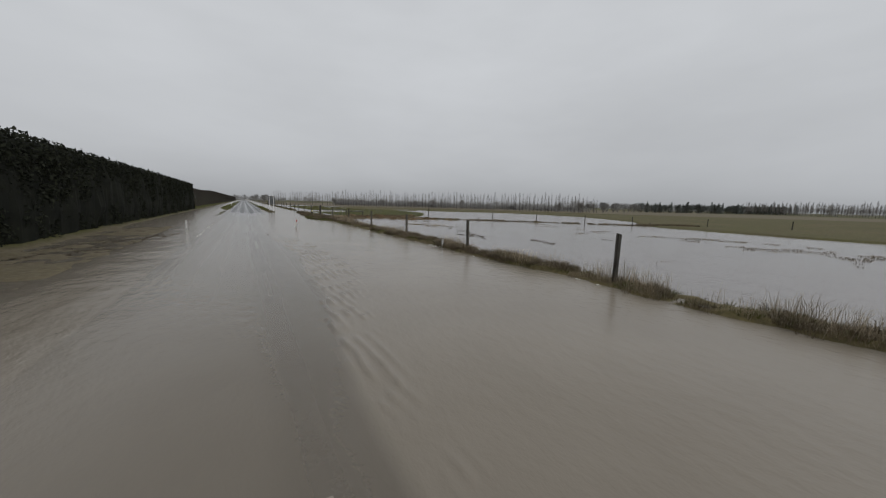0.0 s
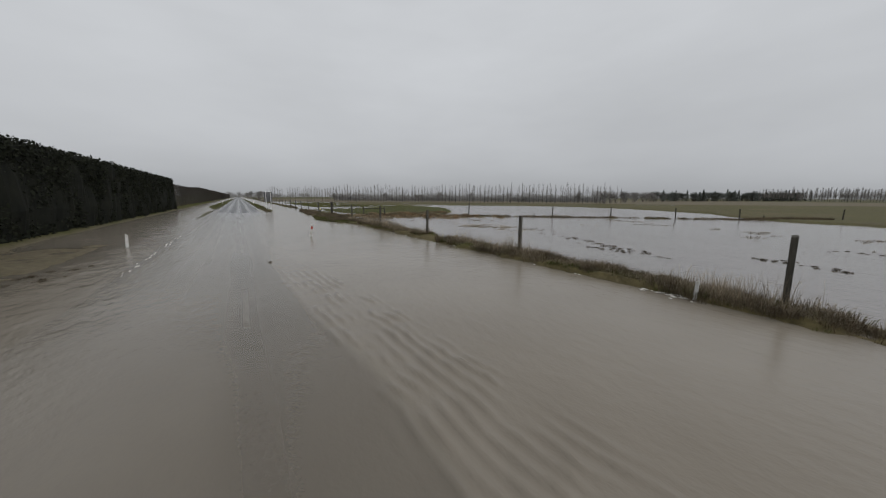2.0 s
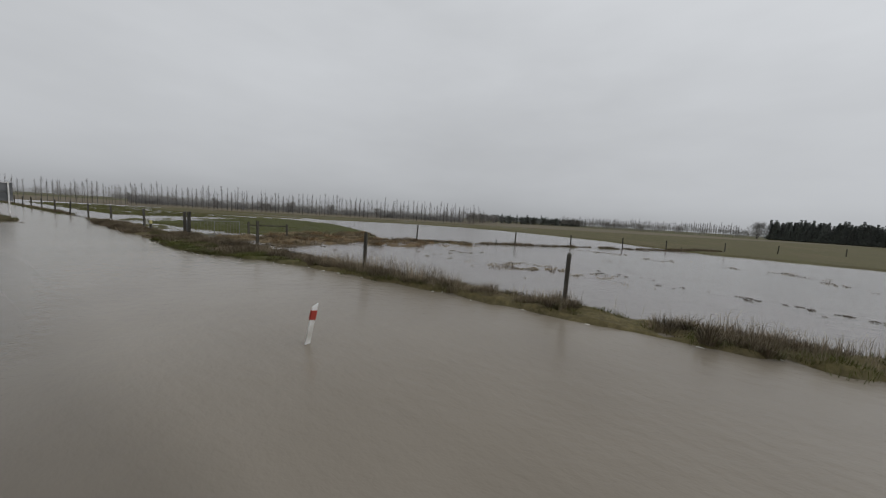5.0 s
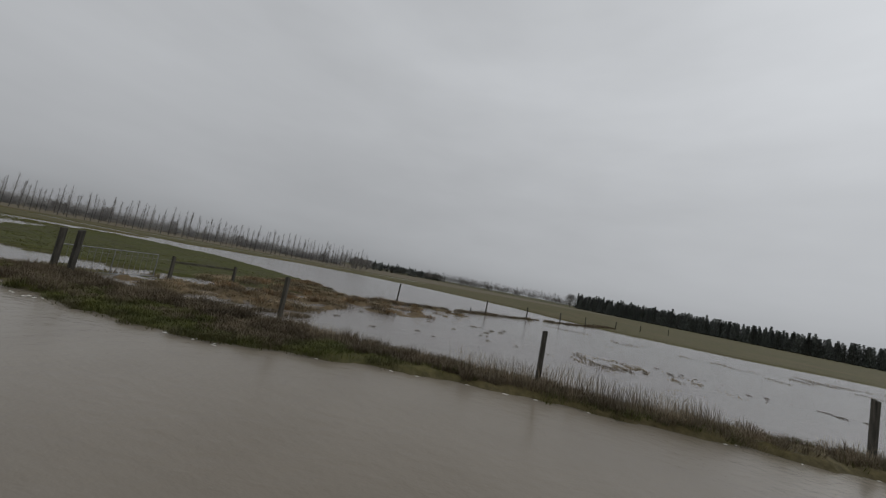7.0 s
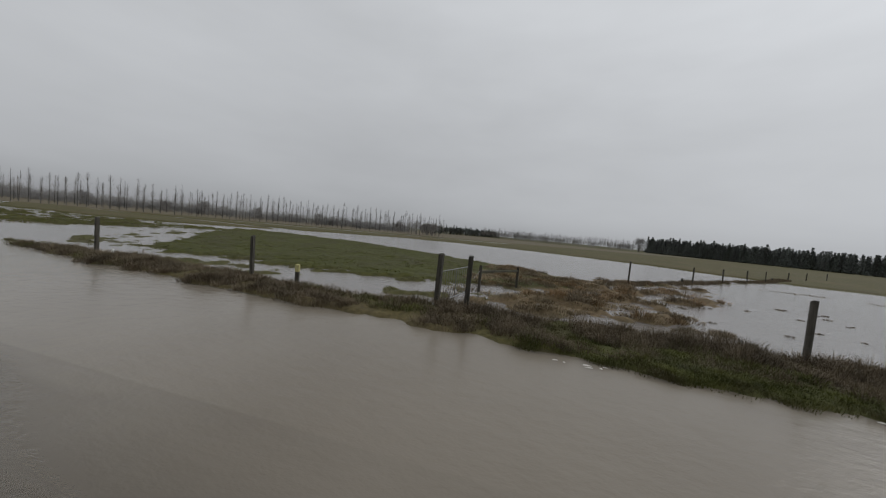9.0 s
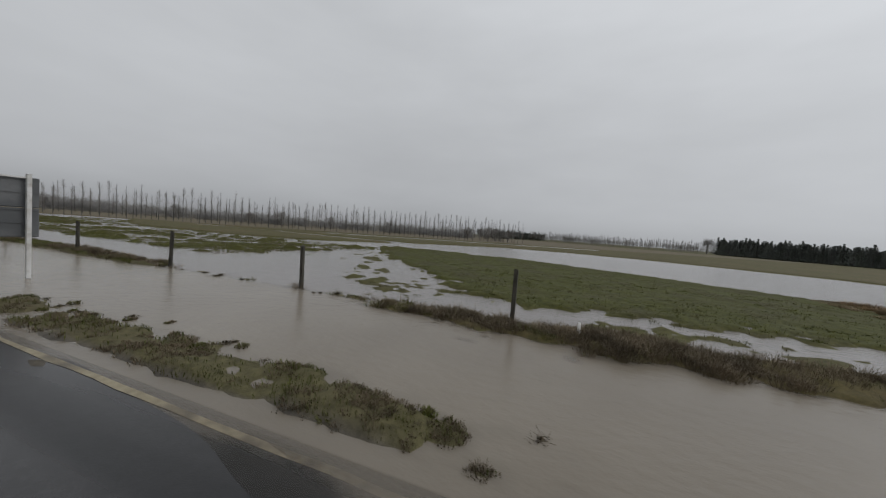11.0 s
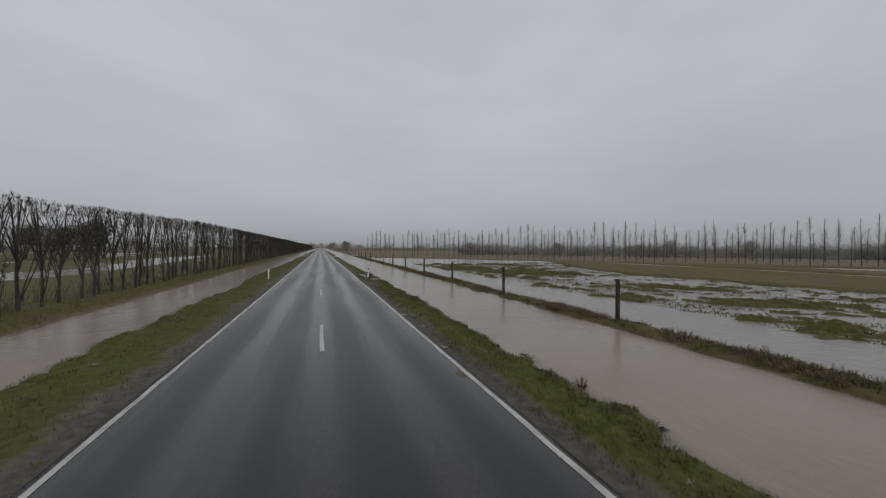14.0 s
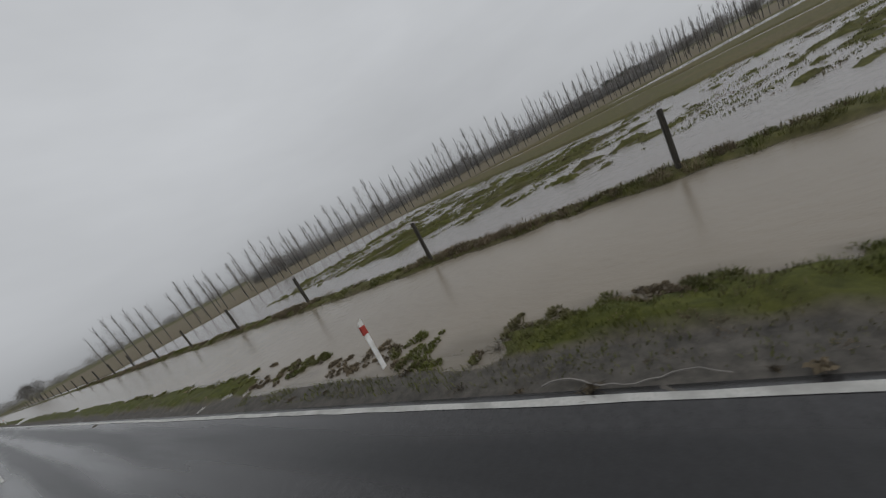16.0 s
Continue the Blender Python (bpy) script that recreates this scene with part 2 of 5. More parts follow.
M_STEEL = material("galvanised_steel", (0.20, 0.205, 0.21), 0.55, (0.30, 0.305, 0.31), 8.0, metal=0.7)
M_BARK = material("wet_bark", (0.030, 0.027, 0.021), 0.9, (0.078, 0.072, 0.056), 3.0, stretch=(3, 3, 0.5), bump=0.5, bump_scale=20, vary=0.2)
M_TWIG = material("bare_twigs", (0.17, 0.158, 0.146), 0.9, (0.28, 0.26, 0.238), 2.0, vary=0.2)
M_HEDGE_TWIG = material("hedge_twigs", (0.030, 0.024, 0.019), 0.9, (0.066, 0.054, 0.042), 2.0, vary=0.2)
M_STALK = material("dry_stalks", (0.145, 0.114, 0.074), 0.9, (0.30, 0.238, 0.155), 1.1, spots=(0.100, 0.082, 0.052), spot_scale=0.9)
M_STRAW = material("straw_stalks", (0.27, 0.220, 0.150), 0.9, (0.46, 0.385, 0.265), 1.1, spots=(0.17, 0.135, 0.088), spot_scale=0.9)
M_RUSH = material("rusty_rushes", (0.20, 0.128, 0.062), 0.85, (0.38, 0.260, 0.140), 0.9, spots=(0.11, 0.074, 0.038), spot_scale=0.8)
M_POPLAR = material("poplar_bark", (0.050, 0.046, 0.042), 0.9, (0.10, 0.094, 0.086), 1.0, stretch=(2, 2, 0.4), vary=0.2)
# needles paler and greyer than real: distance haze put into the base colour
M_HAZED_NEEDLE = material("hazed_pine_needles", (0.085, 0.096, 0.086), 0.8, (0.14, 0.152, 0.134), 0.8, vary=0.25)
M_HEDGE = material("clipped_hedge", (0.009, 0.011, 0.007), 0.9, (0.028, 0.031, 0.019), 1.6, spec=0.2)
# darker than the leaves: shade inside the hedge, put into the colour
M_HEDGE_SHADE_CORE = material("hedge_shade_core", (0.009, 0.010, 0.008), 0.95, (0.017, 0.018, 0.013), 1.0, spec=0.1)
# pale grey carries the far haze of hedges and woods in its colour
M_HAZED_SHRUB = material("hazed_winter_shrub", (0.17, 0.166, 0.160), 0.9, (0.30, 0.290, 0.275), 0.6, vary=0.25)
M_DRYGRASS = material("dry_grass", (0.20, 0.155, 0.092), 0.85, (0.42, 0.335, 0.21), 0.9, spots=(0.13, 0.100, 0.056), spot_scale=0.7)
M_DOCK = material("dead_weed_stems", (0.092, 0.073, 0.046), 0.9, (0.205, 0.160, 0.102), 1.4)
M_GRASS = material("green_grass", (0.052, 0.060, 0.010), 0.7, (0.140, 0.148, 0.028), 1.2, spots=(0.11, 0.098, 0.040), spot_scale=0.7)
M_DEBRIS = material("flood_debris", (0.035, 0.028, 0.018), 0.9, (0.11, 0.085, 0.05), 9.0)
M_FOAM = material("silt_foam", (0.55, 0.52, 0.46), 0.7, (0.72, 0.70, 0.65), 14.0)


# ---- mesh helpers ----
def mesh_from(name, verts, faces, mat, smooth=False):
    me = bpy.data.meshes.new(name)
    me.from_pydata([tuple(v) for v in verts], [], [tuple(f) for f in faces])
    me.materials.append(mat)
    if smooth:
        me.polygons.foreach_set("use_smooth", [True] * len(me.polygons))
    me.update()
    return me


def bm_mesh(name, bm, mat, smooth=False):
    me = bpy.data.meshes.new(name)
    bm.to_mesh(me)
    bm.free()
    me.materials.append(mat)
    if smooth:
        me.polygons.foreach_set("use_smooth", [True] * len(me.polygons))
    return me


def part(name, data, parent, label="", m=None):
    ob = new(name, data)
    ob.parent = parent
    if m is not None:
        ob.matrix_basis = m
    if label:
        ob["label"] = label
    return ob


def thing(name, label, category, m=None, group="", kind=""):
    ob = new(name)
    ob.empty_display_size = 0.2
    if m is not None:
        ob.matrix_basis = m
    return tagged(ob, label, category, group, kind)


def box(bm, x0, x1, y0, y1, z0, z1, bevel=0.0):
    r = bmesh.ops.create_cube(bm, size=1.0)
    for v in r["verts"]:
        v.co = Vector(((x0 + x1) / 2 + v.co.x * (x1 - x0), (y0 + y1) / 2 + v.co.y * (y1 - y0), (z0 + z1) / 2 + v.co.z * (z1 - z0)))
    if bevel:
        es = {e for v in r["verts"] for e in v.link_edges}
        bmesh.ops.bevel(bm, geom=list(es), offset=bevel, segments=2, affect="EDGES")


def tube(verts, faces, a, b, ra, rb, sides=3):
    """A tapered stick from a to b, added to two lists."""
    a, b = Vector(a), Vector(b)
    d = (b - a).normalized()
    u = d.orthogonal().normalized()
    w = d.cross(u)
    k = len(verts)
    for p, r in ((a, ra), (b, rb)):
        for s in range(sides):
            t = 2 * math.pi * s / sides
            verts.append(p + u * (r * math.cos(t)) + w * (r * math.sin(t)))
    for s in range(sides):
        s2 = (s + 1) % sides
        faces.append((k + s, k + s2, k + sides + s2, k + sides + s))


def lattice(ix, iy, seed):
    h = (ix.astype(np.int64) * 374761393 + iy.astype(np.int64) * 668265263 + seed * 974711) & 0x7FFFFFFF
    h = ((h ^ (h >> 13)) * 1274126177) & 0x7FFFFFFF
    return ((h ^ (h >> 16)) & 0xFFFF) / 65535.0


def smooth_noise(x, y, seed):
    ix, iy = np.floor(x), np.floor(y)
    fx, fy = x - ix, y - iy
    fx, fy = fx * fx * (3 - 2 * fx), fy * fy * (3 - 2 * fy)
    a, b = lattice(ix, iy, seed), lattice(ix + 1, iy, seed)
    c, d = lattice(ix, iy + 1, seed), lattice(ix + 1, iy + 1, seed)
    return (a + (b - a) * fx) * (1 - fy) + (c + (d - c) * fx) * fy


def fbm(x, y, size, seed, octaves=4):
    """Noise about 0 in -0.5..0.5; size: metres of the largest lumps."""
    total, amp, norm = 0.0, 1.0, 0.0
    for k in range(octaves):
        total = total + amp * (smooth_noise(x / size * 2 ** k + 17.3 * k, y / size * 2 ** k + 5.1 * k, seed + k) - 0.5)
        norm += amp
        amp *= 0.55
    return total / norm * 1.6


def band(v, lo, hi, soft):
    """1 between lo and hi, falling to 0 over soft metres outside."""
    return np.clip((v - lo) / soft + 1, 0, 1) * np.clip((hi - v) / soft + 1, 0, 1)


# ---- the lie of the land ----
FENCE_X = 9.80


def road_z(y):
    y = np.asarray(y, float)
    return np.interp(y, [-40, 35, 50, 62, 72, 80, 88, 94, 4000], [-0.20, -0.20, -0.17, -0.105, -0.056, -0.046, -0.030, 0.0, 0.0])


def land(x, y):
    """Height of the ground and its cover: turf, dry tussock, gravel (0..1 each)."""
    n1, n2, n3, n5 = fbm(x, y, 9.0, 1), fbm(x, y, 2.2, 11), fbm(x, y, 0.7, 23, 3), fbm(x, y, 0.45, 27, 3)
    rz = road_z(y)
    z = -0.30 + 0.10 * n1 + 0.05 * n2
    turf = np.zeros_like(z)
    dry = np.zeros_like(z)
    stone = np.zeros_like(z)

    def raise_to(mask, top, t=0.0, d=0.0, s=0.0):
        nonlocal z, turf, dry, stone
        z = z + (top - z) * mask
        k = np.clip(mask * 1.6 - 0.3, 0, 1)
        turf = turf + (t - turf) * k
        dry = dry + (d - dry) * k
        stone = stone + (s - stone) * k

    wob = 0.45 * n2 + 0.25 * n3
    # road bed
    raise_to(band(x, -3.05, 3.05, 0.9), rz - 0.05, 0, 0, 1)
    # verge beside the road, towards the fence: whole turf in places, loose clumps between
    on = np.interp(y, [60, 69, 72, 82, 84, 86.8, 88, 122, 126, 128.5, 131.5, 134.5, 138, 192, 200, 210, 330, 345],
                   [0, 0.30, 0.70, 0.72, 0.15, 0.2, 1.0, 1.0, 0.8, 0.5, 0.36, 0.36, 1.0, 1.0, 0.2, 0.9, 0.9, 0])
    xe = np.interp(y, [85, 85.1, 112, 118, 127, 130, 140], [4.40, 4.40, 4.50, 4.45, 4.5, 4.3, 4.25]) + 0.35 * fbm(x * 0, y, 5.0, 31) + 0.25 * n2
    raise_to(np.clip(on * 1.6, 0, 1) * band(x + 0.5 * n3, 3.25, xe, 0.5),
             -0.10 + 0.15 * on + (0.26 - 0.14 * on) * n5 + 0.10 * n3 + 0.05 * n2, np.where(y < 85, 0.62, 1.0), np.where(y < 85, 0.12, 0.0))
    side = np.interp(y, [121, 126, 133, 139], [3.25, 3.6, 3.6, 3.25]) + 0.25 * n2
    raise_to(np.maximum(band(x, 2.9, side + 0.1, 0.2), band(x + 0.25 * n3, -3.62, -2.9, 0.2)) * (y > 60), np.minimum(rz, 0.0) - 0.030 + 0.05 * n3, 0, 0, 1)
    # verge on the other side
    on = np.maximum.reduce([band(y, 56, 75, 6) * 0.75, band(y, 86, 205, 4), band(y, 215, 350, 6)])
    xe = np.interp(y, [84, 96, 106, 126, 400], [-4.0, -4.7, -5.3, -5.2, -5.0]) + 0.7 * fbm(x * 0, y, 9.0, 41) + 0.4 * n2
    raise_to(on * band(x + 0.4 * n3, xe, -3.62, 0.45), 0.03 + 0.09 * n3 + 0.08 * n5 + 0.05 * n2, 1.0, 0.03)
    # silt bars washed up across the far side at the deep stretch
    raise_to(band(y, 8, 34, 6) * band(x + 0.6 * n2, -9.3, -5.4, 1.2), -0.056 + 0.16 * n2 + 0.09 * n3, 0.3, 0.2, 0.05)
    # far bank with the hedge on it
    raise_to(band(x + wob * 0.6, -30, -9.35, 0.8), 0.10 + 0.10 * n2 + 0.05 * n3, 1.0, 0.08)
    raise_to(band(x, -16, -9.8, 1.4), 0.22 + 0.08 * n2, 0.95, 0.2)
    # fields behind the hedge, half drowned in strips
    back = (x < -16)
    strip = fbm(x * 0.6 + y * 0.04, x * 0.02 + y * 0.05, 3.0, 55)
    z = np.where(back, 0.02 + 0.30 * strip + 0.08 * n1, z)
    turf = np.where(back, 0.9, turf)
    # ---- paddock behind the fence ----
    field = np.clip((x - 10.4) / 0.8, 0, 1)
    z = z + (-0.20 + 0.13 * n2 + 0.07 * n3 + 0.08 * n1 - z) * field
    turf = np.where(x > 10.9, 0.75, turf)
    dry = np.where(x > 10.9, 0.15, dry)
    # along and off the inner fence, which runs slantwise across
    along = (x - 24.5) * 0.748 + (46.7 - y) * 0.664
    off = (x - 24.5) * 0.664 - (46.7 - y) * 0.748
    # open sheet of water before the inner fence
    wet = band(x, 10.8, 44, 1.5) * (off < 0) * (y < 49)
    z = z - wet * (0.12 - 0.05 * np.clip(fbm(x, y, 6.0, 71) * 4, 0, 1))
    # dry rushes at the corner by the gate, and the strip along the inner fence
    gl = np.interp(y, [40.5, 42, 44, 47, 49, 51, 53, 55, 56], [25, 22, 19.5, 14, 12.6, 12.2, 11.5, 12, 14])
    gr = np.interp(y, [40.5, 42, 44, 47, 49, 51, 53, 55, 56], [27, 27, 26.5, 26, 25, 23, 21, 17, 15])
    raise_to(band(x + 1.2 * n2 + 0.6 * n3, gl, gr, 0.7) * band(y, 41, 55, 0.7), np.interp(y, [41, 45, 48, 50], [-0.24, -0.14, -0.06, -0.03]) + 0.42 * n3 + 0.18 * n2, 0.25, 0.90)
    raise_to(band(along, -4, 34, 2) * band(off + 0.8 * n2, -0.5, 0.6, 0.4), -0.05 + 0.22 * n3 + 0.12 * n2, 0.8, 0.25)
    # the green rise
    xl = np.interp(y, [50, 54, 57, 62, 66, 70, 73, 78, 83, 89, 91], [19, 16.5, 14.2, 13.6, 12.8, 12.4, 13.2, 18.5, 24, 33, 37])
    xr = np.interp(y, [50, 54, 57, 62, 66, 73, 78, 85, 89, 91], [22, 26, 28, 31, 33, 36.5, 38, 38.5, 37, 35])
    wild = 1.2 * n2 + 1.3 * n3 + 0.9 * n5 + 0.5 * n1
    raise_to(band(x + wild, xl, xr, 0.9) * band(y, 51, 90, 1.5), 0.06 + 0.12 * n2 + 0.10 * n3, 1.0, 0.04)
    raise_to(0.9 * band(x + wild, xl - np.interp(y, [66, 72, 80], [2.4, 4, 6]), xl, 0.8) * band(y, 54, 86, 2), -0.10 + 0.22 * n2 + 0.20 * n3 + 0.10 * n5, 0.9, 0.15)
    # winding pool past the rise
    shore = np.interp(y, [-40, 9, 23, 30, 35, 45, 55, 70, 83, 92, 97, 102, 108, 115, 122, 130, 138, 150, 160, 190], [44, 44, 46, 52, 60, 66, 71, 73, 68, 56, 43, 35.5, 31.5, 29.6, 29.4, 30.5, 33, 39, 44, 45]) + 2.0 * n1 + 1.2 * n2
    pool = band(x, shore - np.interp(y, [20, 50, 60, 80, 95], [9, 26, 34, 30, 16]), shore, 1.5) * (off > 1.2) * (y < 96)
    z = z - 0.20 * pool
    # drowned tussock beds
    beds = band(y, 90, 150, 5) * band(x + n2, 14.6, 38, 1.6)
    run, across = (x * 0.72 - y * 0.69), (x * 0.69 + y * 0.72)
    lumps = fbm(run * 0.17, across, 0.30, 81, 3) + 0.40 * fbm(run * 0.3, across, 3.2, 83, 2)
    z = z + beds * (np.interp(x, [14, 20, 26, 30], [0.045, 0.055, 0.015, -0.015]) + 0.50 * lumps + 0.14 * n5 + 0.10 * fbm(x, y, 12, 87, 2))
    turf = np.where(beds > 0.2, 1.0, turf)
    dry = np.where(beds > 0.2, 0.12, dry)
    # the dry strip of field beyond, a last long pool at the poplars' feet, and the land past it
    raise_to(np.clip((x - shore) / 1.5, 0, 1), 0.12 + 0.04 * n2, 1.0, 0.30 + 0.20 * np.clip(n1 * 3, 0, 1))
    row = (x - 12.0) * 0.734 + (y - 192.0) * 0.679
    z = z - 0.5 * band(x + 1.5 * n1 + n2, 48.0, 51.5, 0.8) * band(y, 96, 147, 4)
    z = z - 0.5 * band(row + 2 * n1, -13, -6.5, 1.5) * np.clip((x - 60) / 6, 0, 1) * (y > 60)
    raise_to(np.clip((row + 2.5 + n1) / 2, 0, 1) * (x > 11.5), 0.12 + 0.05 * n2, 0.22, 0.16)
    # bank under the fence
    n4 = fbm(x * 0, y, 3.5, 61)
    tall = np.maximum.reduce([band(y, -60, 75, 1.5), band(y, 87, 400, 2.0) * 0.85])
    lo = np.interp(y, [-60, 10, 17, 22, 33, 40, 43.5, 46.5, 50, 55, 58, 63, 66, 72, 90, 400], [9.05, 9.05, 9.0, 8.9, 8.75, 8.65, 8.0, 7.25, 7.25, 7.65, 7.85, 8.05, 8.4, 9.1, 9.4, 9.45]) + 0.3 * n4 + 0.2 * n2
    hi = np.interp(y, [-60, 43, 50, 58, 70, 90, 120, 400], [10.1, 10.1, 10.2, 9.75, 9.9, 10.3, 10.25, 10.25]) + 0.4 * n4 + 0.2 * n2
    raise_to(tall * band(x + 0.25 * n3, lo, hi, 0.35), np.interp(y, [46, 54, 72, 86, 87], [0.05, 0.03, 0.03, 0.05, 0.11]) + 0.13 * n2 + 0.14 * n3 + 0.08 * n5, 0.95, np.interp(y, [40, 44, 51, 55, 74, 80], [0.50, 0.03, 0.03, 0.50, 0.50, 0.16]))
    # trickle of bank between the posts where it is nearly drowned
    raise_to(band(y, 74, 88, 1.0) * band(x + 0.3 * n2, 9.7, 9.95, 0.2), -0.065 + 0.14 * n2 + 0.07 * n3, 0.5, 0.4)
    # all of it closes far off
    far = np.clip((np.hypot(x, y - 60) - 260) / 80, 0, 1) * (np.abs(x) > 11)
    raise_to(far, 0.15, 0.95, 0.2)
    return z, turf, dry, stone


def axis(stops):
    """Grid lines: (from, to, step at start, step at end) stretches joined."""
    out = []
    for a, b, s0, s1 in stops:
        v = a
        while v < b - 1e-6:
            out.append(v)
            v += s0 + (s1 - s0) * (v - a) / (b - a)
    out.append(stops[-1][1])
    return np.array(out)


XS = axis([(-3000, -60, 400, 6), (-60, -16, 5, 0.5), (-16, 14, 0.16, 0.16), (14, 40, 0.18, 0.26), (40, 60, 0.3, 0.8), (60, 200, 0.9, 6), (200, 3000, 10, 500)])
YS = axis([(-1500, -30, 200, 3), (-30, -4, 2.0, 0.25), (-4, 140, 0.2, 0.2), (140, 260, 0.25, 1.5), (260, 3000, 3, 400)])


def sheet(name, xs, ys, zfun, mat, smooth=True):
    gx, gy = np.meshgrid(xs, ys, indexing="ij")
    z = zfun(gx, gy)
    nx, ny = gx.shape
    co = np.stack([gx, gy, z], -1).reshape(-1, 3)
    i = np.arange(nx * ny).reshape(nx, ny)
    quads = np.stack([i[:-1, :-1], i[1:, :-1], i[1:, 1:], i[:-1, 1:]], -1).reshape(-1, 4)
    me = bpy.data.meshes.new(name)
    me.vertices.add(len(co))
    me.vertices.foreach_set("co", co.ravel())
    me.loops.add(quads.size)
    me.loops.foreach_set("vertex_index", quads.ravel())
    me.polygons.add(len(quads))
    me.polygons.foreach_set("loop_start", np.arange(0, quads.size, 4))
    if smooth:
        me.polygons.foreach_set("use_smooth", np.ones(len(quads), bool))
    me.update(calc_edges=True)
    me.materials.append(mat)
    return me


COVER = {}


def ground_height(x, y):
    z, t, d, s = land(x, y)
    COVER["v"] = np.stack([t, d, s, np.ones_like(t)], -1).reshape(-1, 4)
    return z


ground_me = sheet("ground", XS, YS, ground_height, M_GROUND)
attr = ground_me.attributes.new("cover", "FLOAT_COLOR", "POINT")
attr.data.foreach_set("color", np.clip(COVER["v"], 0, 1).astype(np.float32).ravel())
ground = tagged(new("ground", ground_me), "sodden green and brown farmland, half under flood water", "ground", kind="structure")


def height_at(x, y):
    z = land(np.array([[float(x)]]), np.array([[float(y)]]))[0]
    return float(z[0, 0])


def heights(x, y):
    return land(np.asarray(x, float).reshape(-1, 1), np.asarray(y, float).reshape(-1, 1))[0].ravel()


# flood water: one level sheet, with a low wash running along the road where it is covered
def wash_front(y):
    """Where the silty wash begins, across the road."""
    return np.interp(y, [-2, 3, 6, 11, 16, 20, 23, 26, 60], [0.50, 0.65, 0.85, 1.45, 1.50, 1.35, 1.10, 1.0, 1.0])


def water_height(x, y):
    z = np.full_like(x, WATER_Z)
    spread = np.clip((30 - y) / 12, 0, 1) * np.clip((y - 4) / 8, 0.15, 1)
    front = wash_front(y)
    near = band(y, -6, 22.5, 3) * band(x, front, front + 0.35 + 0.95 * spread, 0.30) * np.clip(0.55 + 2.6 * fbm(x * 1.2, y * 1.4, 0.55, 93, 3), 0, 1.25)
    phase = x * 29.0 + 1.8 * y + 4.2 * fbm(x, y, 0.75, 91, 3)
    z = z + near * 0.042 * (1 - np.abs(np.sin(phase * 0.5))) ** 1.3
    z = z + near * 0.018 * fbm(x * 1.2, y * 0.6, 0.4, 95, 2)
    z = z + band(y, -4, 60, 6) * band(x, -9, 9, 1) * 0.008 * fbm(x, y, 1.2, 97, 3)
    wash = band(y, 4, 42, 6) * band(x, -9.5, -4.2, 1.5)
    z = z + wash * 0.03 * fbm(x * 1.6, y, 1.0, 99, 3)
    return z


WX = axis([(-3000, -40, 500, 20), (-40, -10, 8, 0.4), (-10, 0.8, 0.12, 0.12), (0.8, 3.4, 0.04, 0.04), (3.4, 11, 0.12, 0.12), (11, 60, 0.4, 6), (60, 3000, 20, 500)])
WY = axis([(-1500, -20, 200, 6), (-20, -5, 2, 0.3), (-5, 30, 0.11, 0.11), (30, 46, 0.14, 0.14), (46, 90, 0.25, 0.25), (90, 150, 0.3, 0.6), (150, 3000, 2, 400)])
water_me = sheet("water", WX, WY, water_height, M_WATER)
wgx, wgy = np.meshgrid(WX, WY, indexing="ij")
bed = land(wgx, wgy)[0]
bed = np.where(np.abs(wgx) < 3.1, road_z(wgy) + 0.035 - 0.040 * np.abs(wgx) / 3.1, bed)
still_share = np.clip((wgx - 9.5) / 0.5, 0, 1)
plume = np.clip((wgx - wash_front(wgy) + 0.12 - 0.3 * fbm(wgx * 0, wgy, 4.0, 111, 3)) / np.interp(wgy, [26, 44], [0.18, 1.6]), 0, 1) * np.clip((64 - wgy) / 10, 0, 1)
clear_share = 0.97 * np.exp(-(np.clip(WATER_Z - bed, 0, 5) / 0.100) ** 1.4) * (1 - 0.85 * plume) * np.where(np.abs(wgx) < 3.12, 1.0, 0.4)
clear_share = np.clip(clear_share * (1 + 0.35 * band(wgx, 0.05, 1.3, 0.5) * band(wgy, -20, 24, 8)) * (1 - 0.5 * band(wgx + 0.3 * fbm(wgx, wgy, 1.5, 113, 3), 2.85, 6, 0.25) * band(wgy, 58, 87.5, 1.5)), 0, 0.97)
clear_share = clear_share + (0.12 - clear_share) * still_share
attr = water_me.attributes.new("depth", "FLOAT_COLOR", "POINT")
attr.data.foreach_set("color", np.stack([clear_share, still_share, still_share * 0, still_share * 0 + 1], -1).astype(np.float32).ravel())
water = tagged(new("water", water_me), "brown silty flood water lying over road and fields", "flood water", kind="structure")


# road: cambered strip of wet chip-seal
def road_height(x, y):
    return road_z(y) + 0.035 - 0.040 * np.abs(x) / 3.1 + 0.018 * fbm(x, y * 0.35, 2.2, 101, 3)


RX = np.concatenate([[-3.08, -3.02], np.arange(-2.9, 2.95, 0.2), [3.03, 3.09]])
RY = axis([(-300, -5, 10, 2), (-5, 60, 0.5, 0.5), (60, 100, 0.25, 0.25), (100, 170, 0.5, 0.5), (170, 1400, 2, 40)])


def road_top(x, y):
    z = road_height(x, y)
    return np.where((x < -3.05) | (x > 3.06), z - 0.09, z)


road = tagged(new("road", sheet("road", RX, RY, road_top, M_ROAD)), "wet dark chip-seal road, drowned at the low end", "road", kind="structure")


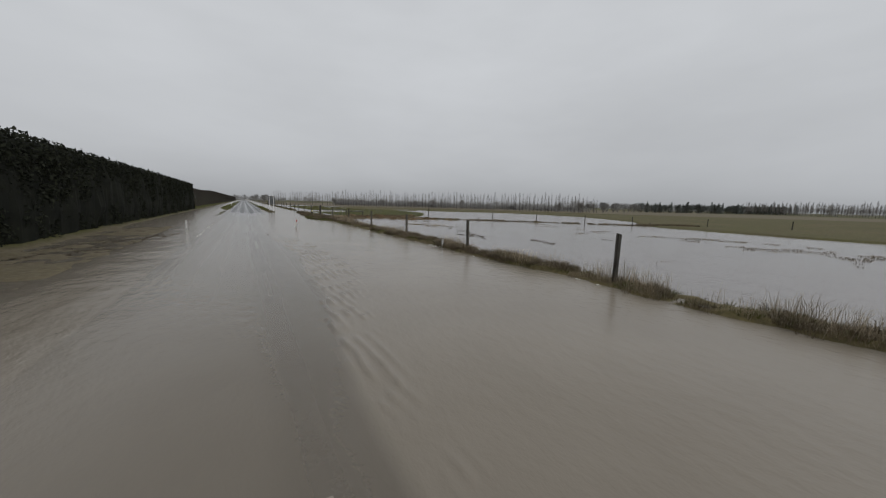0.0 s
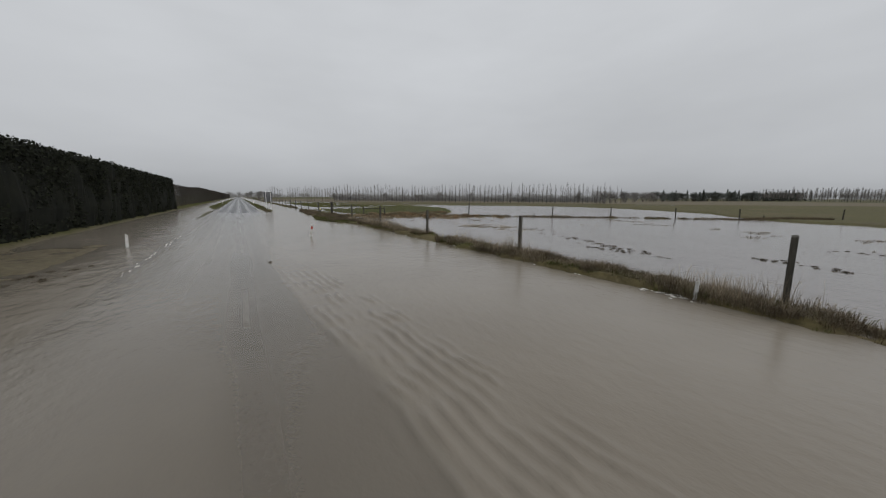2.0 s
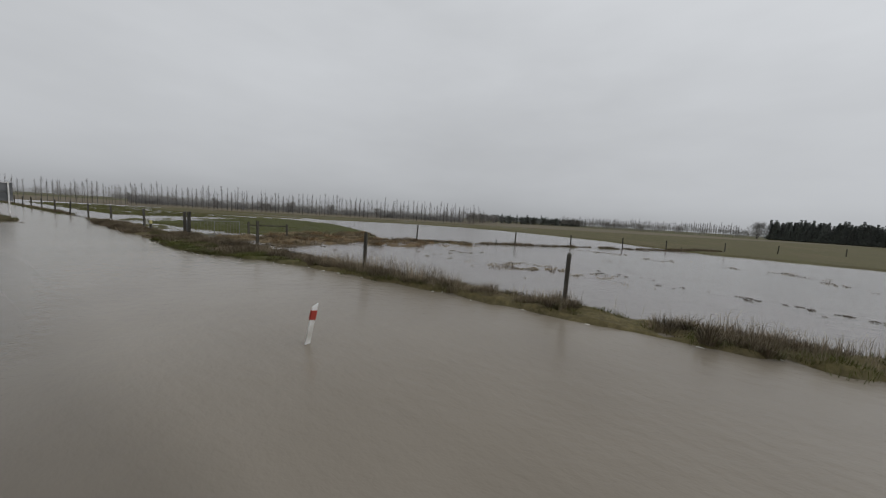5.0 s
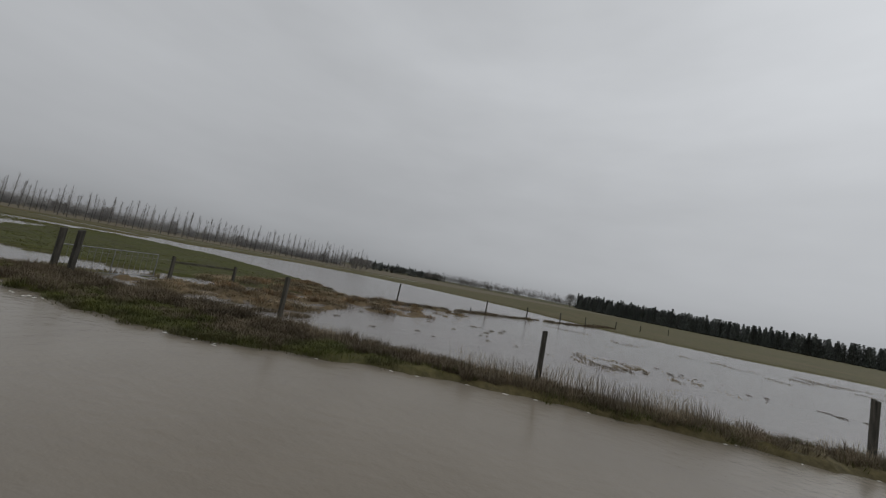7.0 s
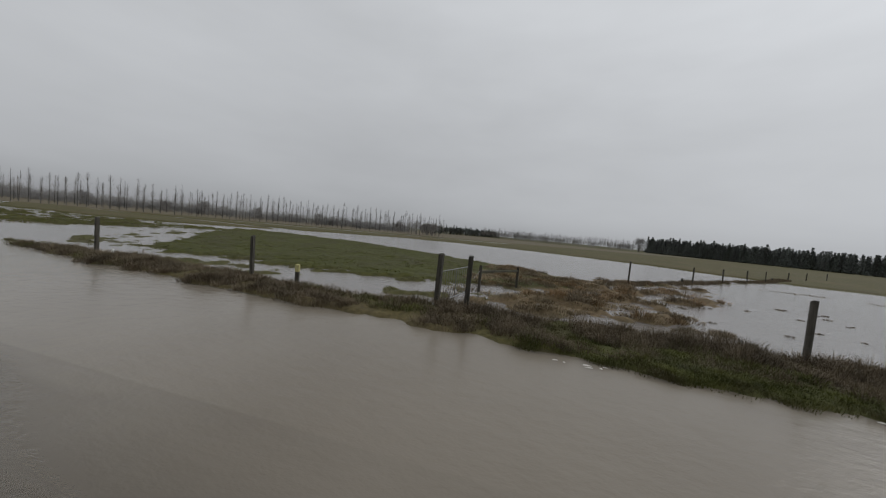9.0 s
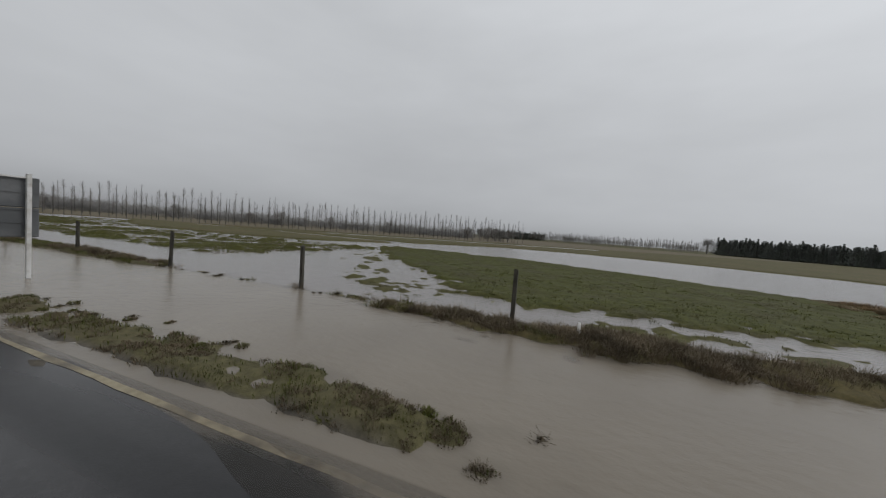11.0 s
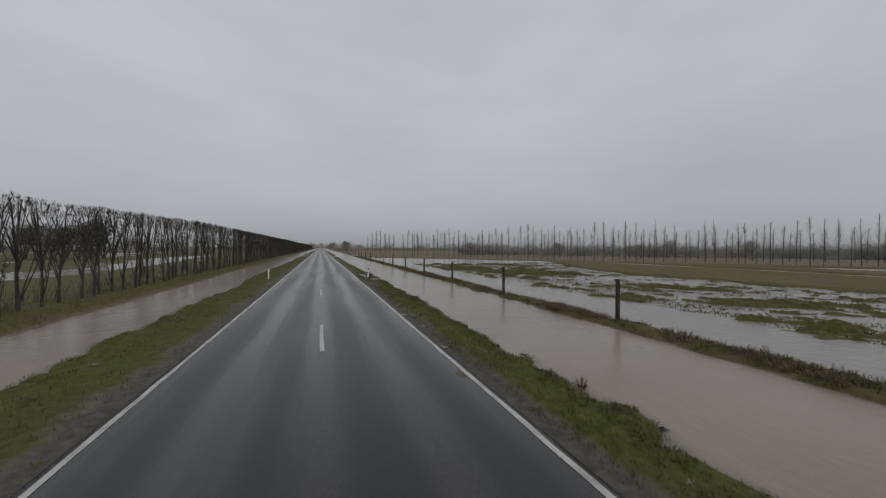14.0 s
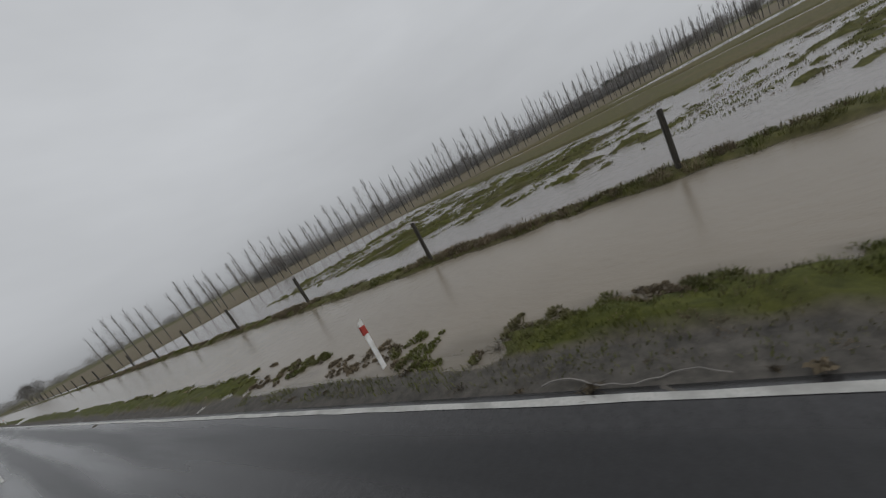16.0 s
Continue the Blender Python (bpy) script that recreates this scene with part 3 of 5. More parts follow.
def stripe(x0, x1, y0, y1, lift=0.006, step=0.6, rag=0.012, seed=0):
    """A strip of paint lying on the road, with uneven edges."""
    n = max(2, int((y1 - y0) / step) + 1)
    vs, fs = [], []
    rnd = random.Random(int(y0 * 10) + seed)
    for i in range(n):
        y = y0 + (y1 - y0) * i / (n - 1)
        a, b = x0 + rnd.uniform(-rag, rag), x1 + rnd.uniform(-rag, rag)
        za = float(road_height(np.array([a]), np.array([y]))[0]) + lift
        zb = float(road_height(np.array([b]), np.array([y]))[0]) + lift
        vs += [(a, y, za), (b, y, zb)]
        if i:
            k = 2 * i
            fs.append((k - 2, k - 1, k + 1, k))
    return vs, fs


for sx in (-2.89, 2.89):
    vs, fs = stripe(sx - 0.05, sx + 0.05, 86.6, 420, seed=3)
    part("edge_line", mesh_from("edge_line", vs, fs, M_LINE), road, "worn white edge line")
    vs, fs = stripe(sx - 0.05, sx + 0.05, -60, 86.6, rag=0.02, seed=4)
    part("edge_line", mesh_from("edge_line", vs, fs, M_SILTED), road, "edge line stained yellow by silt")
for k in range(-14, 40):
    y0 = 89.25 + 9.95 * k
    vs, fs = stripe(0.01, 0.11, y0, y0 + 2.98, lift=0.007, seed=5)
    part("centre_dash", mesh_from("centre_dash", vs, fs, M_LINE), road)


# ---- grasses: uncountable, one object a stretch ----
def tuft_mesh(name, x, y, z, h, width, mat, lean=0.35, seed=1, aim=None):
    """Blades standing at x, y, z, each a bent two-piece leaf."""
    rng = np.random.default_rng(seed)
    n = len(x)
    ang, dirn = rng.uniform(0, 2 * np.pi, n), rng.uniform(0, 2 * np.pi, n)
    bend = rng.uniform(0.1, 1.0, n) * lean
    if aim is not None:
        dirn, bend = aim
    w = width * rng.uniform(0.6, 1.4, n)
    ux, uy = np.cos(ang) * w / 2, np.sin(ang) * w / 2
    bx, by = np.cos(dirn) * bend * h, np.sin(dirn) * bend * h
    p = np.empty((n, 5, 3))
    p[:, 0] = np.stack([x - ux, y - uy, z - 0.03], -1)
    p[:, 1] = np.stack([x + ux, y + uy, z - 0.03], -1)
    p[:, 2] = np.stack([x + ux * 0.8 + bx * 0.35, y + uy * 0.8 + by * 0.35, z + h * 0.6], -1)
    p[:, 3] = np.stack([x - ux * 0.8 + bx * 0.35, y - uy * 0.8 + by * 0.35, z + h * 0.6], -1)
    p[:, 4] = np.stack([x + bx, y + by, z + h * (1 - 0.3 * bend)], -1)
    base = np.arange(n) * 5
    idx = np.empty((n, 7), np.int64)
    for k, o in enumerate((0, 1, 2, 3, 3, 2, 4)):
        idx[:, k] = base + o
    me = bpy.data.meshes.new(name)
    me.vertices.add(n * 5)
    me.vertices.foreach_set("co", p.ravel())
    me.loops.add(n * 7)
    me.loops.foreach_set("vertex_index", idx.ravel())
    me.polygons.add(n * 2)
    st = np.empty((n, 2), np.int64)
    st[:, 0] = np.arange(n) * 7
    st[:, 1] = st[:, 0] + 4
    me.polygons.foreach_set("loop_start", st.ravel())
    me.update(calc_edges=True)
    me.materials.append(mat)
    return me


def sow(n, x0, x1, y0, y1, seed, above=0.0, clump=0.5, size=0.8):
    """Places for blades in a rectangle, on ground that stands out of the water, thicker in clumps."""
    rng = np.random.default_rng(seed)
    x, y = rng.uniform(x0, x1, n), rng.uniform(y0, y1, n)
    z = heights(x, y)
    keep = (z > WATER_Z + above) & (fbm(x, y, size, seed, 3) > rng.uniform(-0.5, 0.5, n) * (1 - clump) - 0.05 + 0.15 * clump)
    return x[keep], y[keep], z[keep]


def grass(name, label, spots, h0, h1, width, mat, seed, lean=0.35):
    x, y, z = spots
    rng = np.random.default_rng(seed + 1)
    h = rng.uniform(h0, h1, len(x)) * (0.6 + 0.8 * np.clip(fbm(x, y, 1.3, seed, 2) + 0.5, 0, 1))
    return tagged(new(name, tuft_mesh(name, x, y, z, h, width, mat, lean, seed)), label, "grass", kind="stuff")


def tussocks(name, label, spots, blades, size, h0, h1, width, mat, seed):
    """Mounded clumps: blades fan out and droop from each clump's heart."""
    x, y, z = spots
    rng = np.random.default_rng(seed)
    n = len(x)
    big = rng.uniform(0.5, 1.25, n)
    cx, cy, cz, cs = (np.repeat(v, blades) for v in (x, y, z, big))
    a, r = rng.uniform(0, 2 * np.pi, n * blades), np.sqrt(rng.random(n * blades))
    h = rng.uniform(h0, h1, n * blades) * cs * (1.05 - 0.55 * r)
    bend = np.clip(0.15 + 0.95 * r + rng.normal(0, 0.2, n * blades), 0.02, 1.5)
    me = tuft_mesh(name, cx + np.cos(a) * r * size * cs, cy + np.sin(a) * r * size * cs, cz, h, width, mat, 0.3, seed + 1,
                   (a + rng.normal(0, 0.5, n * blades), bend))
    return tagged(new(name, me), label, "grass", kind="stuff")


def some(spots, n, seed):
    """At most n of the places."""
    k = np.random.default_rng(seed).permutation(len(spots[0]))[:n]
    return tuple(v[k] for v in spots)


# ---- fence along the road ----
def post_mesh(h, w, seed):
    rnd = random.Random(seed)
    bm = bmesh.new()
    box(bm, -w / 2, w / 2, -w * 0.42, w * 0.42, -0.5, h, 0.012)
    for v in bm.verts:
        k = (v.co.z + 0.5) / (h + 0.5)
        v.co.x += 0.012 * math.sin(3 * k + seed) + rnd.uniform(-0.004, 0.004)
        v.co.y += 0.010 * math.cos(2.3 * k + seed) + rnd.uniform(-0.004, 0.004)
        if v.co.z > h * 0.9:
            v.co.z += 0.04 * (v.co.x / w) * (1 if seed % 2 else -1)
    return bm_mesh("post", bm, M_POST)


POSTS = [post_mesh(1.53, 0.13, s) for s in range(5)]
STRAINER = post_mesh(1.62, 0.165, 7)
POST_Y = [14.64, 22.50, 30.40, 38.34, 46.41, 62.66, 70.86, 78.62, 86.08, 93.67, 101.62, 109.25, 117.09, 124.92, 132.60]
POST_Y = [14.5 - 8.2 * k for k in range(6, 0, -1)] + POST_Y + [132.60 + 7.73 * k for k in range(1, 26)]
fence = thing("post_and_wire_fence", "weathered timber post and wire farm fence standing in flood water", "fence", kind="")
rf = random.Random(5)
for i, y in enumerate(POST_Y):
    m = pose(FENCE_X + rf.uniform(-0.04, 0.04), y, 0.0, rf.uniform(-1.2, 1.2), rf.uniform(-1.2, 1.6), rf.uniform(-15, 15))
    part("post", POSTS[i % 5], fence, m=m)
part("strainer_post", STRAINER, fence, m=pose(9.79, 54.68, 0.05, 0, 1, 5))
part("strainer_post", STRAINER, fence, m=pose(9.92, 55.66, 0.02, 1, 0, -8))


def wire_mesh(pts, r=0.0007):
    """One unbroken three-sided strand through the points."""
    vs, fs = [], []
    for i, p in enumerate(pts):
        a, b = Vector(pts[max(i - 1, 0)]), Vector(pts[min(i + 1, len(pts) - 1)])
        d = (b - a).normalized()
        u = d.cross(Vector((0, 0, 1))).normalized()
        w = d.cross(u)
        for s in range(3):
            t = 2 * math.pi * s / 3
            vs.append(Vector(p) + u * (r * math.cos(t)) + w * (r * math.sin(t)))
        if i:
            k = 3 * i
            fs += [(k - 3 + s, k - 3 + (s + 1) % 3, k + (s + 1) % 3, k + s) for s in range(3)]
    return mesh_from("wire", vs, fs, M_WIRE)


for zz in (0.18, 0.42, 0.68, 0.95, 1.22):
    for ya, yb in ((-30, 54.6), (55.75, 205)):
        pts = []
        y = ya
        while y < yb:
            pts.append((FENCE_X - 0.09, y, zz + 0.02 * math.sin(y * 0.81)))
            y += 3.9
        pts.append((FENCE_X - 0.09, yb, zz))
        part("wire", wire_mesh(pts), fence)

# ---- gateway: metal gate swung in, stay rails ----
gate = thing("farm_gate", "galvanised pipe and mesh farm gate swung open beside its post", "gate", pose(FENCE_X + 0.25, 55.75, -0.02, 0, 0, -9))


def bars(name, items, mat):
    vs, fs = [], []
    for a, b, r in items:
        tube(vs, fs, a, b, r, r, 6)
    return mesh_from(name, vs, fs, mat, True)


part("gate_frame", bars("gate_frame", [((0, 0, 0.05), (3.3, 0, 0.05), .02), ((0, 0, 1.05), (3.3, 0, 1.05), .02), ((0.02, 0, .05), (0.02, 0, 1.05), .02),
                                       ((3.28, 0, .05), (3.28, 0, 1.05), .02), ((1.65, 0, .05), (1.65, 0, 1.05), .015)], M_STEEL), gate)
for k in range(1, 16):
    part("gate_bar", bars("gate_bar", [((k * 0.206, 0, .06), (k * 0.206, 0, 1.04), .006)], M_STEEL), gate)
stay = thing("stay_rails", "mossy timber stay rail on short posts beside the gateway", "fence rail", pose(10.05, 54.6, 0, 0, 0, -3))
bm = bmesh.new(); box(bm, 0.0, 2.75, -0.045, 0.045, 0.74, 0.84, 0.012)
part("rail", bm_mesh("rail", bm, M_RAIL), stay, m=pose(3.75, 0.55, 0, 0, 0, -29))
part("wire", wire_mesh([(0.0, 0.0, 0.95), (3.75, 0.55, 0.85)], 0.006), stay)
for xx, yy, hh in ((3.75, 0.55, 1.05), (6.1, -0.75, 0.95)):
    part("short_post", POSTS[2], stay, m=Matrix.Translation((xx, yy, hh - 1.53)))

# ---- inner fence across the paddock ----
inner = thing("paddock_fence", "thin timber fence posts across the flooded paddock", "fence")
IN0, IND = Vector((24.53, 46.68, 0)), Vector((0.748, -0.664, 0))
THIN = [post_mesh(1.35, 0.11, s) for s in (11, 12, 13)]
inner_at = []
for k, (d, h) in enumerate(((0, 1.50), (7.9, 0.42), (10.0, 1.30), (16.5, 1.24), (23.3, 1.22), (29.6, 1.15), (31.8, 0.45), (39.0, 1.2), (48.8, 1.2), (63.5, 1.2))):
    p = IN0 + IND * d
    inner_at.append(p)
    part("post", THIN[k % 3], inner, m=pose(p.x, p.y, h - 1.35, rf.uniform(-3, 3), rf.uniform(-3, 3), 30 * k))
for zz in (0.35, 0.75, 1.1):
    part("wire", wire_mesh([(p.x, p.y, zz) for p in inner_at]), inner)

# ---- road furniture ----
sign = thing("road_sign", "back of a grey metal road sign on two white posts", "road sign", pose(0.23, 85.53, -0.10))
for xx, hh in ((4.38, 3.33), (5.20, 3.33)):
    bm = bmesh.new(); box(bm, xx - 0.055, xx + 0.055, -0.055, 0.055, -0.6, hh, 0.008)
    post = part("sign_post", bm_mesh("sign_post", bm, M_WHITE), sign, "white painted square post")
    bm = bmesh.new(); box(bm, xx - 0.06, xx + 0.06, -0.06, 0.06, hh + 0.001, hh + 0.02, 0.004)
    cap = part("post_cap", bm_mesh("post_cap", bm, M_WHITE), post)
    for zz in (1.55, 2.33, 3.05):
        bm = bmesh.new(); box(bm, xx - 0.07, xx + 0.07, 0.056, 0.075, zz - 0.02, zz + 0.02, 0.003)
        part("clamp", bm_mesh("clamp", bm, M_STEEL), post)
for z0, z1 in ((1.36, 2.27), (2.29, 3.24)):
    bm = bmesh.new(); box(bm, 4.12, 5.46, 0.105, 0.118, z0, z1, 0.003)
    panel = part("sign_panel", bm_mesh("sign_panel", bm, M_BOARD), sign, "bare grey aluminium back")
    for zz in (z0 + 0.05, (z0 + z1) / 2, z1 - 0.05):
        bm = bmesh.new(); box(bm, 4.14, 5.44, 0.076, 0.104, zz - 0.022, zz + 0.022, 0.004)
        part("stiffening_rail", bm_mesh("stiffening_rail", bm, M_BOARD), panel)
bm = bmesh.new(); box(bm, 4.436, 5.144, -0.02, 0.02, 3.20, 3.25, 0.004)
part("cross_bar", bm_mesh("cross_bar", bm, M_WHITE), sign)


def marker_post(name, label, m, h=1.0, red=True):
    t = thing(name, label, "marker post", m, "edge marker posts")
    bm = bmesh.new()
    box(bm, -0.055, 0.055, -0.012, 0.012, -0.35, h, 0.006)
    for v in bm.verts:
        if v.co.z > h - 0.02:
            v.co.z += 0.03 * (1 if v.co.x > 0 else -1)
        v.co.y += 0.012 * (1 - (v.co.x / 0.055) ** 2)
    part("blade", bm_mesh("blade", bm, M_WHITE), t, "white plastic blade")
    if red:
        bm = bmesh.new()
        box(bm, -0.058, 0.058, -0.016, 0.030, h - 0.27, h - 0.10, 0.003)
        part("reflector_band", bm_mesh("reflector_band", bm, M_RED), t, "red reflective band")
    return t


marker_post("edge_marker_post", "leaning white marker post with red band, standing in flood", pose(3.58, 33.44, -0.12, 3, 10, 0), 0.78)
marker_post("edge_marker_post", "white marker post with red band on grassy verge", pose(3.95, 130.35, -0.03, -3, 5, 0), 0.96)
marker_post("edge_marker_post", "white marker post on the hedge side verge", pose(-3.89, 130.32, -0.03, 0, -1, 180), 0.86, False)
marker_post("edge_marker_post", "white marker post standing in flood on hedge side", pose(-4.4, 32.9, -0.05, 0, -3, 180), 0.60, False)
marker_post("edge_marker_post", "distant white marker post with red band", pose(3.74, 229.0, 0.0, 0, 0, 0), 0.98)
marker_post("edge_marker_post", "distant white marker post on hedge side", pose(-4.1, 229.0, 0.0, 0, 0, 180), 0.98, False)

stub = thing("white_stub_post", "short white painted stub post at the water's edge", "stub post", pose(8.97, 15.94, -0.12, 2, 4, 12))
bm = bmesh.new(); box(bm, -0.048, 0.048, -0.035, 0.035, -0.4, 0.52, 0.014); part("post", bm_mesh("post", bm, M_WHITE), stub)
bm = bmesh.new(); box(bm, -0.012, 0.012, -0.033, 0.033, 0.33, 0.36, 0.003); part("bolt", bm_mesh("bolt", bm, M_STEEL), stub)
stub = thing("yellow_topped_stub_post", "dark stub post with a pale yellow painted top", "stub post", pose(9.55, 60.53, 0.06, 0, -2, 20))
bm = bmesh.new(); box(bm, -0.07, 0.07, -0.06, 0.06, -0.4, 0.44, 0.012); part("post", bm_mesh("post", bm, M_POST), stub)
bm = bmesh.new(); box(bm, -0.075, 0.075, -0.065, 0.065, 0.441, 0.69, 0.014); part("painted_top", bm_mesh("painted_top", bm, M_YELLOW), stub)
stub = thing("white_pipe_stub", "short white plastic pipe sticking out of the bank", "pipe", pose(9.3, 69.1, 0.0, 0, 4, 0))
bm = bmesh.new()
bmesh.ops.create_cone(bm, cap_ends=True, segments=14, radius1=0.036, radius2=0.036, depth=0.7, matrix=Matrix.Translation((0, 0, 0.05)))
part("pipe", bm_mesh("pipe", bm, M_WHITE, True), stub)

# ---- trees ----
def stick(vs, fs, p, d, length, r, rnd, steps=3, wander=0.12, up=0.0, sides=3):
    """A crooked tapering branch; gives back the points along it."""
    pts = [Vector(p)]
    d = Vector(d).normalized()
    for k in range(steps):
        d = (d + Vector((rnd.uniform(-1, 1), rnd.uniform(-1, 1), rnd.uniform(-1, 1))) * wander + Vector((0, 0, up))).normalized()
        q = pts[-1] + d * (length / steps)
        tube(vs, fs, pts[-1], q, r * (1 - 0.75 * k / steps), r * (1 - 0.75 * (k + 1) / steps), sides)
        pts.append(q)
    return pts


def poplar_meshes(seed, height=8.3, twig=0.011):
    rnd = random.Random(seed)
    tv, tf, cv, cf = [], [], [], []
    h = height * rnd.uniform(0.9, 1.08)
    pts = stick(tv, tf, (0, 0, -0.4), (0, 0, 1), h, 0.076, rnd, 8, 0.02, 0.05, 5)
    for k in range(52):
        f = 0.26 + 0.68 * rnd.random() ** 1.1
        i = min(int(f * 8), 7)
        p = pts[i].lerp(pts[i + 1], f * 8 - i)
        a = rnd.uniform(0, 2 * math.pi)
        tilt = rnd.uniform(0.30, 0.75)
        ln = (0.55 + 1.8 * (1 - f)) * rnd.uniform(0.5, 1.2)
        b = stick(cv, cf, p, (math.cos(a) * tilt, math.sin(a) * tilt, 1), ln, twig, rnd, 3, 0.08, 0.06)
        for q in b[1:]:
            for _ in range(2):
                a2 = rnd.uniform(0, 2 * math.pi)
                stick(cv, cf, q, (math.cos(a2) * 0.45, math.sin(a2) * 0.45, 1), ln * rnd.uniform(0.25, 0.5), twig * 0.65, rnd, 1, 0.1)
    return mesh_from("trunk", tv, tf, M_POPLAR, True), mesh_from("crown", cv, cf, M_TWIG)


POPLARS = [poplar_meshes(s) for s in range(6)]
FAR_POPLARS = [poplar_meshes(s, 8.7, 0.040) for s in range(70, 73)]


def plant(name, label, category, kinds, k, m, group):
    t = thing(name, label, category, m, group)
    part("trunk", kinds[k % len(kinds)][0], t)
    part("crown", kinds[k % len(kinds)][1], t)
    return t


rt = random.Random(9)
ROW_A, ROW_B = Vector((12.0, 192.0, 0)), Vector((112.0, 84.0, 0))
ROW_N = Vector((0.734, 0.679, 0))
count = 104
for k in range(count):
    f = (k + rt.uniform(-0.12, 0.12)) / (count - 1)
    if rt.random() < 0.04:
        continue
    p = ROW_A.lerp(ROW_B, f)
    s = rt.uniform(0.90, 1.06) * (0.89 if k % 7 else 0.78)
    plant("poplar_tree", "tall bare grey poplar in a shelter row beyond the field", "tree", POPLARS, rt.randrange(6),
          pose(p.x, p.y + rt.uniform(-0.3, 0.3), 0.1, 0, 0, rt.uniform(0, 360)) @ Matrix.Scale(s, 4), "row of poplars")
for k in range(86):
    p = ROW_A.lerp(ROW_B, 0.03 + 1.02 * (k + rt.uniform(-0.3, 0.3)) / 85) + ROW_N * (17 + rt.uniform(-1, 1))
    plant("poplar_tree", "slim bare poplar in a second row behind the first", "tree", POPLARS, rt.randrange(6),
          pose(p.x, p.y, 0.1, 0, 0, rt.uniform(0, 360)) @ Matrix.Scale(rt.uniform(0.72, 0.88), 4), "second row of poplars")
for k in range(100):
    f = k / 99
    p = Vector((330, 105, 0)).lerp(Vector((300, -20, 0)), f)
    s = rt.uniform(0.95, 1.2)
    plant("poplar_tree", "far bare poplar in a hazy second row", "tree", FAR_POPLARS, rt.randrange(3),
          pose(p.x + rt.uniform(-2, 2), p.y, 0.1, 0, 0, rt.uniform(0, 360)) @ Matrix.Scale(s, 4), "far row of poplars")


def leaf_cloud(vs, fs, centre, radii, n, size, rnd, shell=0.55):
    """Small leaf clumps scattered in an uneven ellipsoid."""
    for _ in range(n):
        d = Vector((rnd.gauss(0, 1), rnd.gauss(0, 1), rnd.gauss(0, 1))).normalized() * (shell + (1 - shell) * rnd.random())
        p = Vector(centre) + Vector((d.x * radii[0], d.y * radii[1], d.z * radii[2]))
        u = Vector((rnd.gauss(0, 1), rnd.gauss(0, 1), rnd.gauss(0, 1))).normalized()
        w = u.orthogonal().normalized()
        s = size * rnd.uniform(0.5, 1.3)
        k = len(vs)
        vs += [p - u * s, p + w * s * 0.55, p + u * s, p - w * s * 0.55]
        fs.append((k, k + 1, k + 2, k + 3))


def pine_meshes(seed, height=11.0, width=2.5):
    rnd = random.Random(seed)
    tv, tf, cv, cf = [], [], [], []
    stick(tv, tf, (0, 0, -0.4), (0, 0, 1), height * 0.97, 0.2, rnd, 6, 0.02, 0.05, 5)
    z = 0.05
    while z < height * 0.98:
        f = z / height
        r = width * (1 - f) ** 1.1 * rnd.uniform(0.75, 1.25) + 0.06
        n = 6 if f < 0.8 else 4
        off = rnd.uniform(0, 6)
        for k in range(n):
            a = off + 2 * math.pi * k / n + rnd.uniform(-0.3, 0.3)
            rr = r * rnd.uniform(0.65, 1.1)
            tip = Vector((math.cos(a) * rr, math.sin(a) * rr, z + 0.35 * rr))
            tube(tv, tf, (0, 0, z), tip, 0.04, 0.01, 3)
            for q in (0.55, 0.85, 1.05):
                leaf_cloud(cv, cf, (tip.x * q, tip.y * q, z + 0.35 * rr * q), (0.42, 0.42, 0.3), 9, 0.22, rnd, 0.2)
        z += height * 0.062
    return mesh_from("trunk", tv, tf, M_BARK, True), mesh_from("crown", cv, cf, M_HAZED_NEEDLE)


PINES = [pine_meshes(s) for s in range(20, 25)]


def shrub_meshes(seed, height=5.5, mat=None):
    rnd = random.Random(seed)
    tv, tf, cv, cf = [], [], [], []
    for _ in range(4):
        a = rnd.uniform(0, 6.28)
        b = stick(tv, tf, (0, 0, -0.3), (math.cos(a) * 0.35, math.sin(a) * 0.35, 1), height * 0.8, 0.09, rnd, 4, 0.12, 0.05, 4)
        for q in b[1:]:
            for _ in range(5):
                a2 = rnd.uniform(0, 6.28)
                stick(tv, tf, q, (math.cos(a2), math.sin(a2), 0.9), height * 0.25, 0.025, rnd, 2, 0.2)
    for _ in range(11):
        a, r = rnd.uniform(0, 6.28), rnd.uniform(0, 0.33) * height
        leaf_cloud(cv, cf, (math.cos(a) * r, math.sin(a) * r, height * rnd.uniform(0.35, 0.8)), (height * 0.2,) * 3, 150, height * 0.020, rnd, 0.3)
    return mesh_from("trunk", tv, tf, M_BARK if mat else M_TWIG, True), mesh_from("crown", cv, cf, mat or M_HAZED_SHRUB)


SHRUBS = [shrub_meshes(s) for s in range(30, 34)]
DARK_SHRUBS = [shrub_meshes(s, 5.5, M_HAZED_NEEDLE) for s in range(40, 43)]

# pine shelterbelt
for k in range(330):
    f = k / 329
    p = Vector((330, -42, 0)).lerp(Vector((168, -132, 0)), f)
    s = rt.uniform(0.82, 1.02) * (1.24 - 0.36 * f) * (1.12 if k % 9 == 0 else 1.0)
    plant("pine_tree", "dark pine in a dense shelterbelt", "tree", PINES, rt.randrange(5),
          pose(p.x + rt.uniform(-2, 2), p.y + rt.uniform(-2, 2), 0.1, 0, 0, rt.uniform(0, 360)) @ Matrix.Scale(s, 4), "pine shelterbelt")
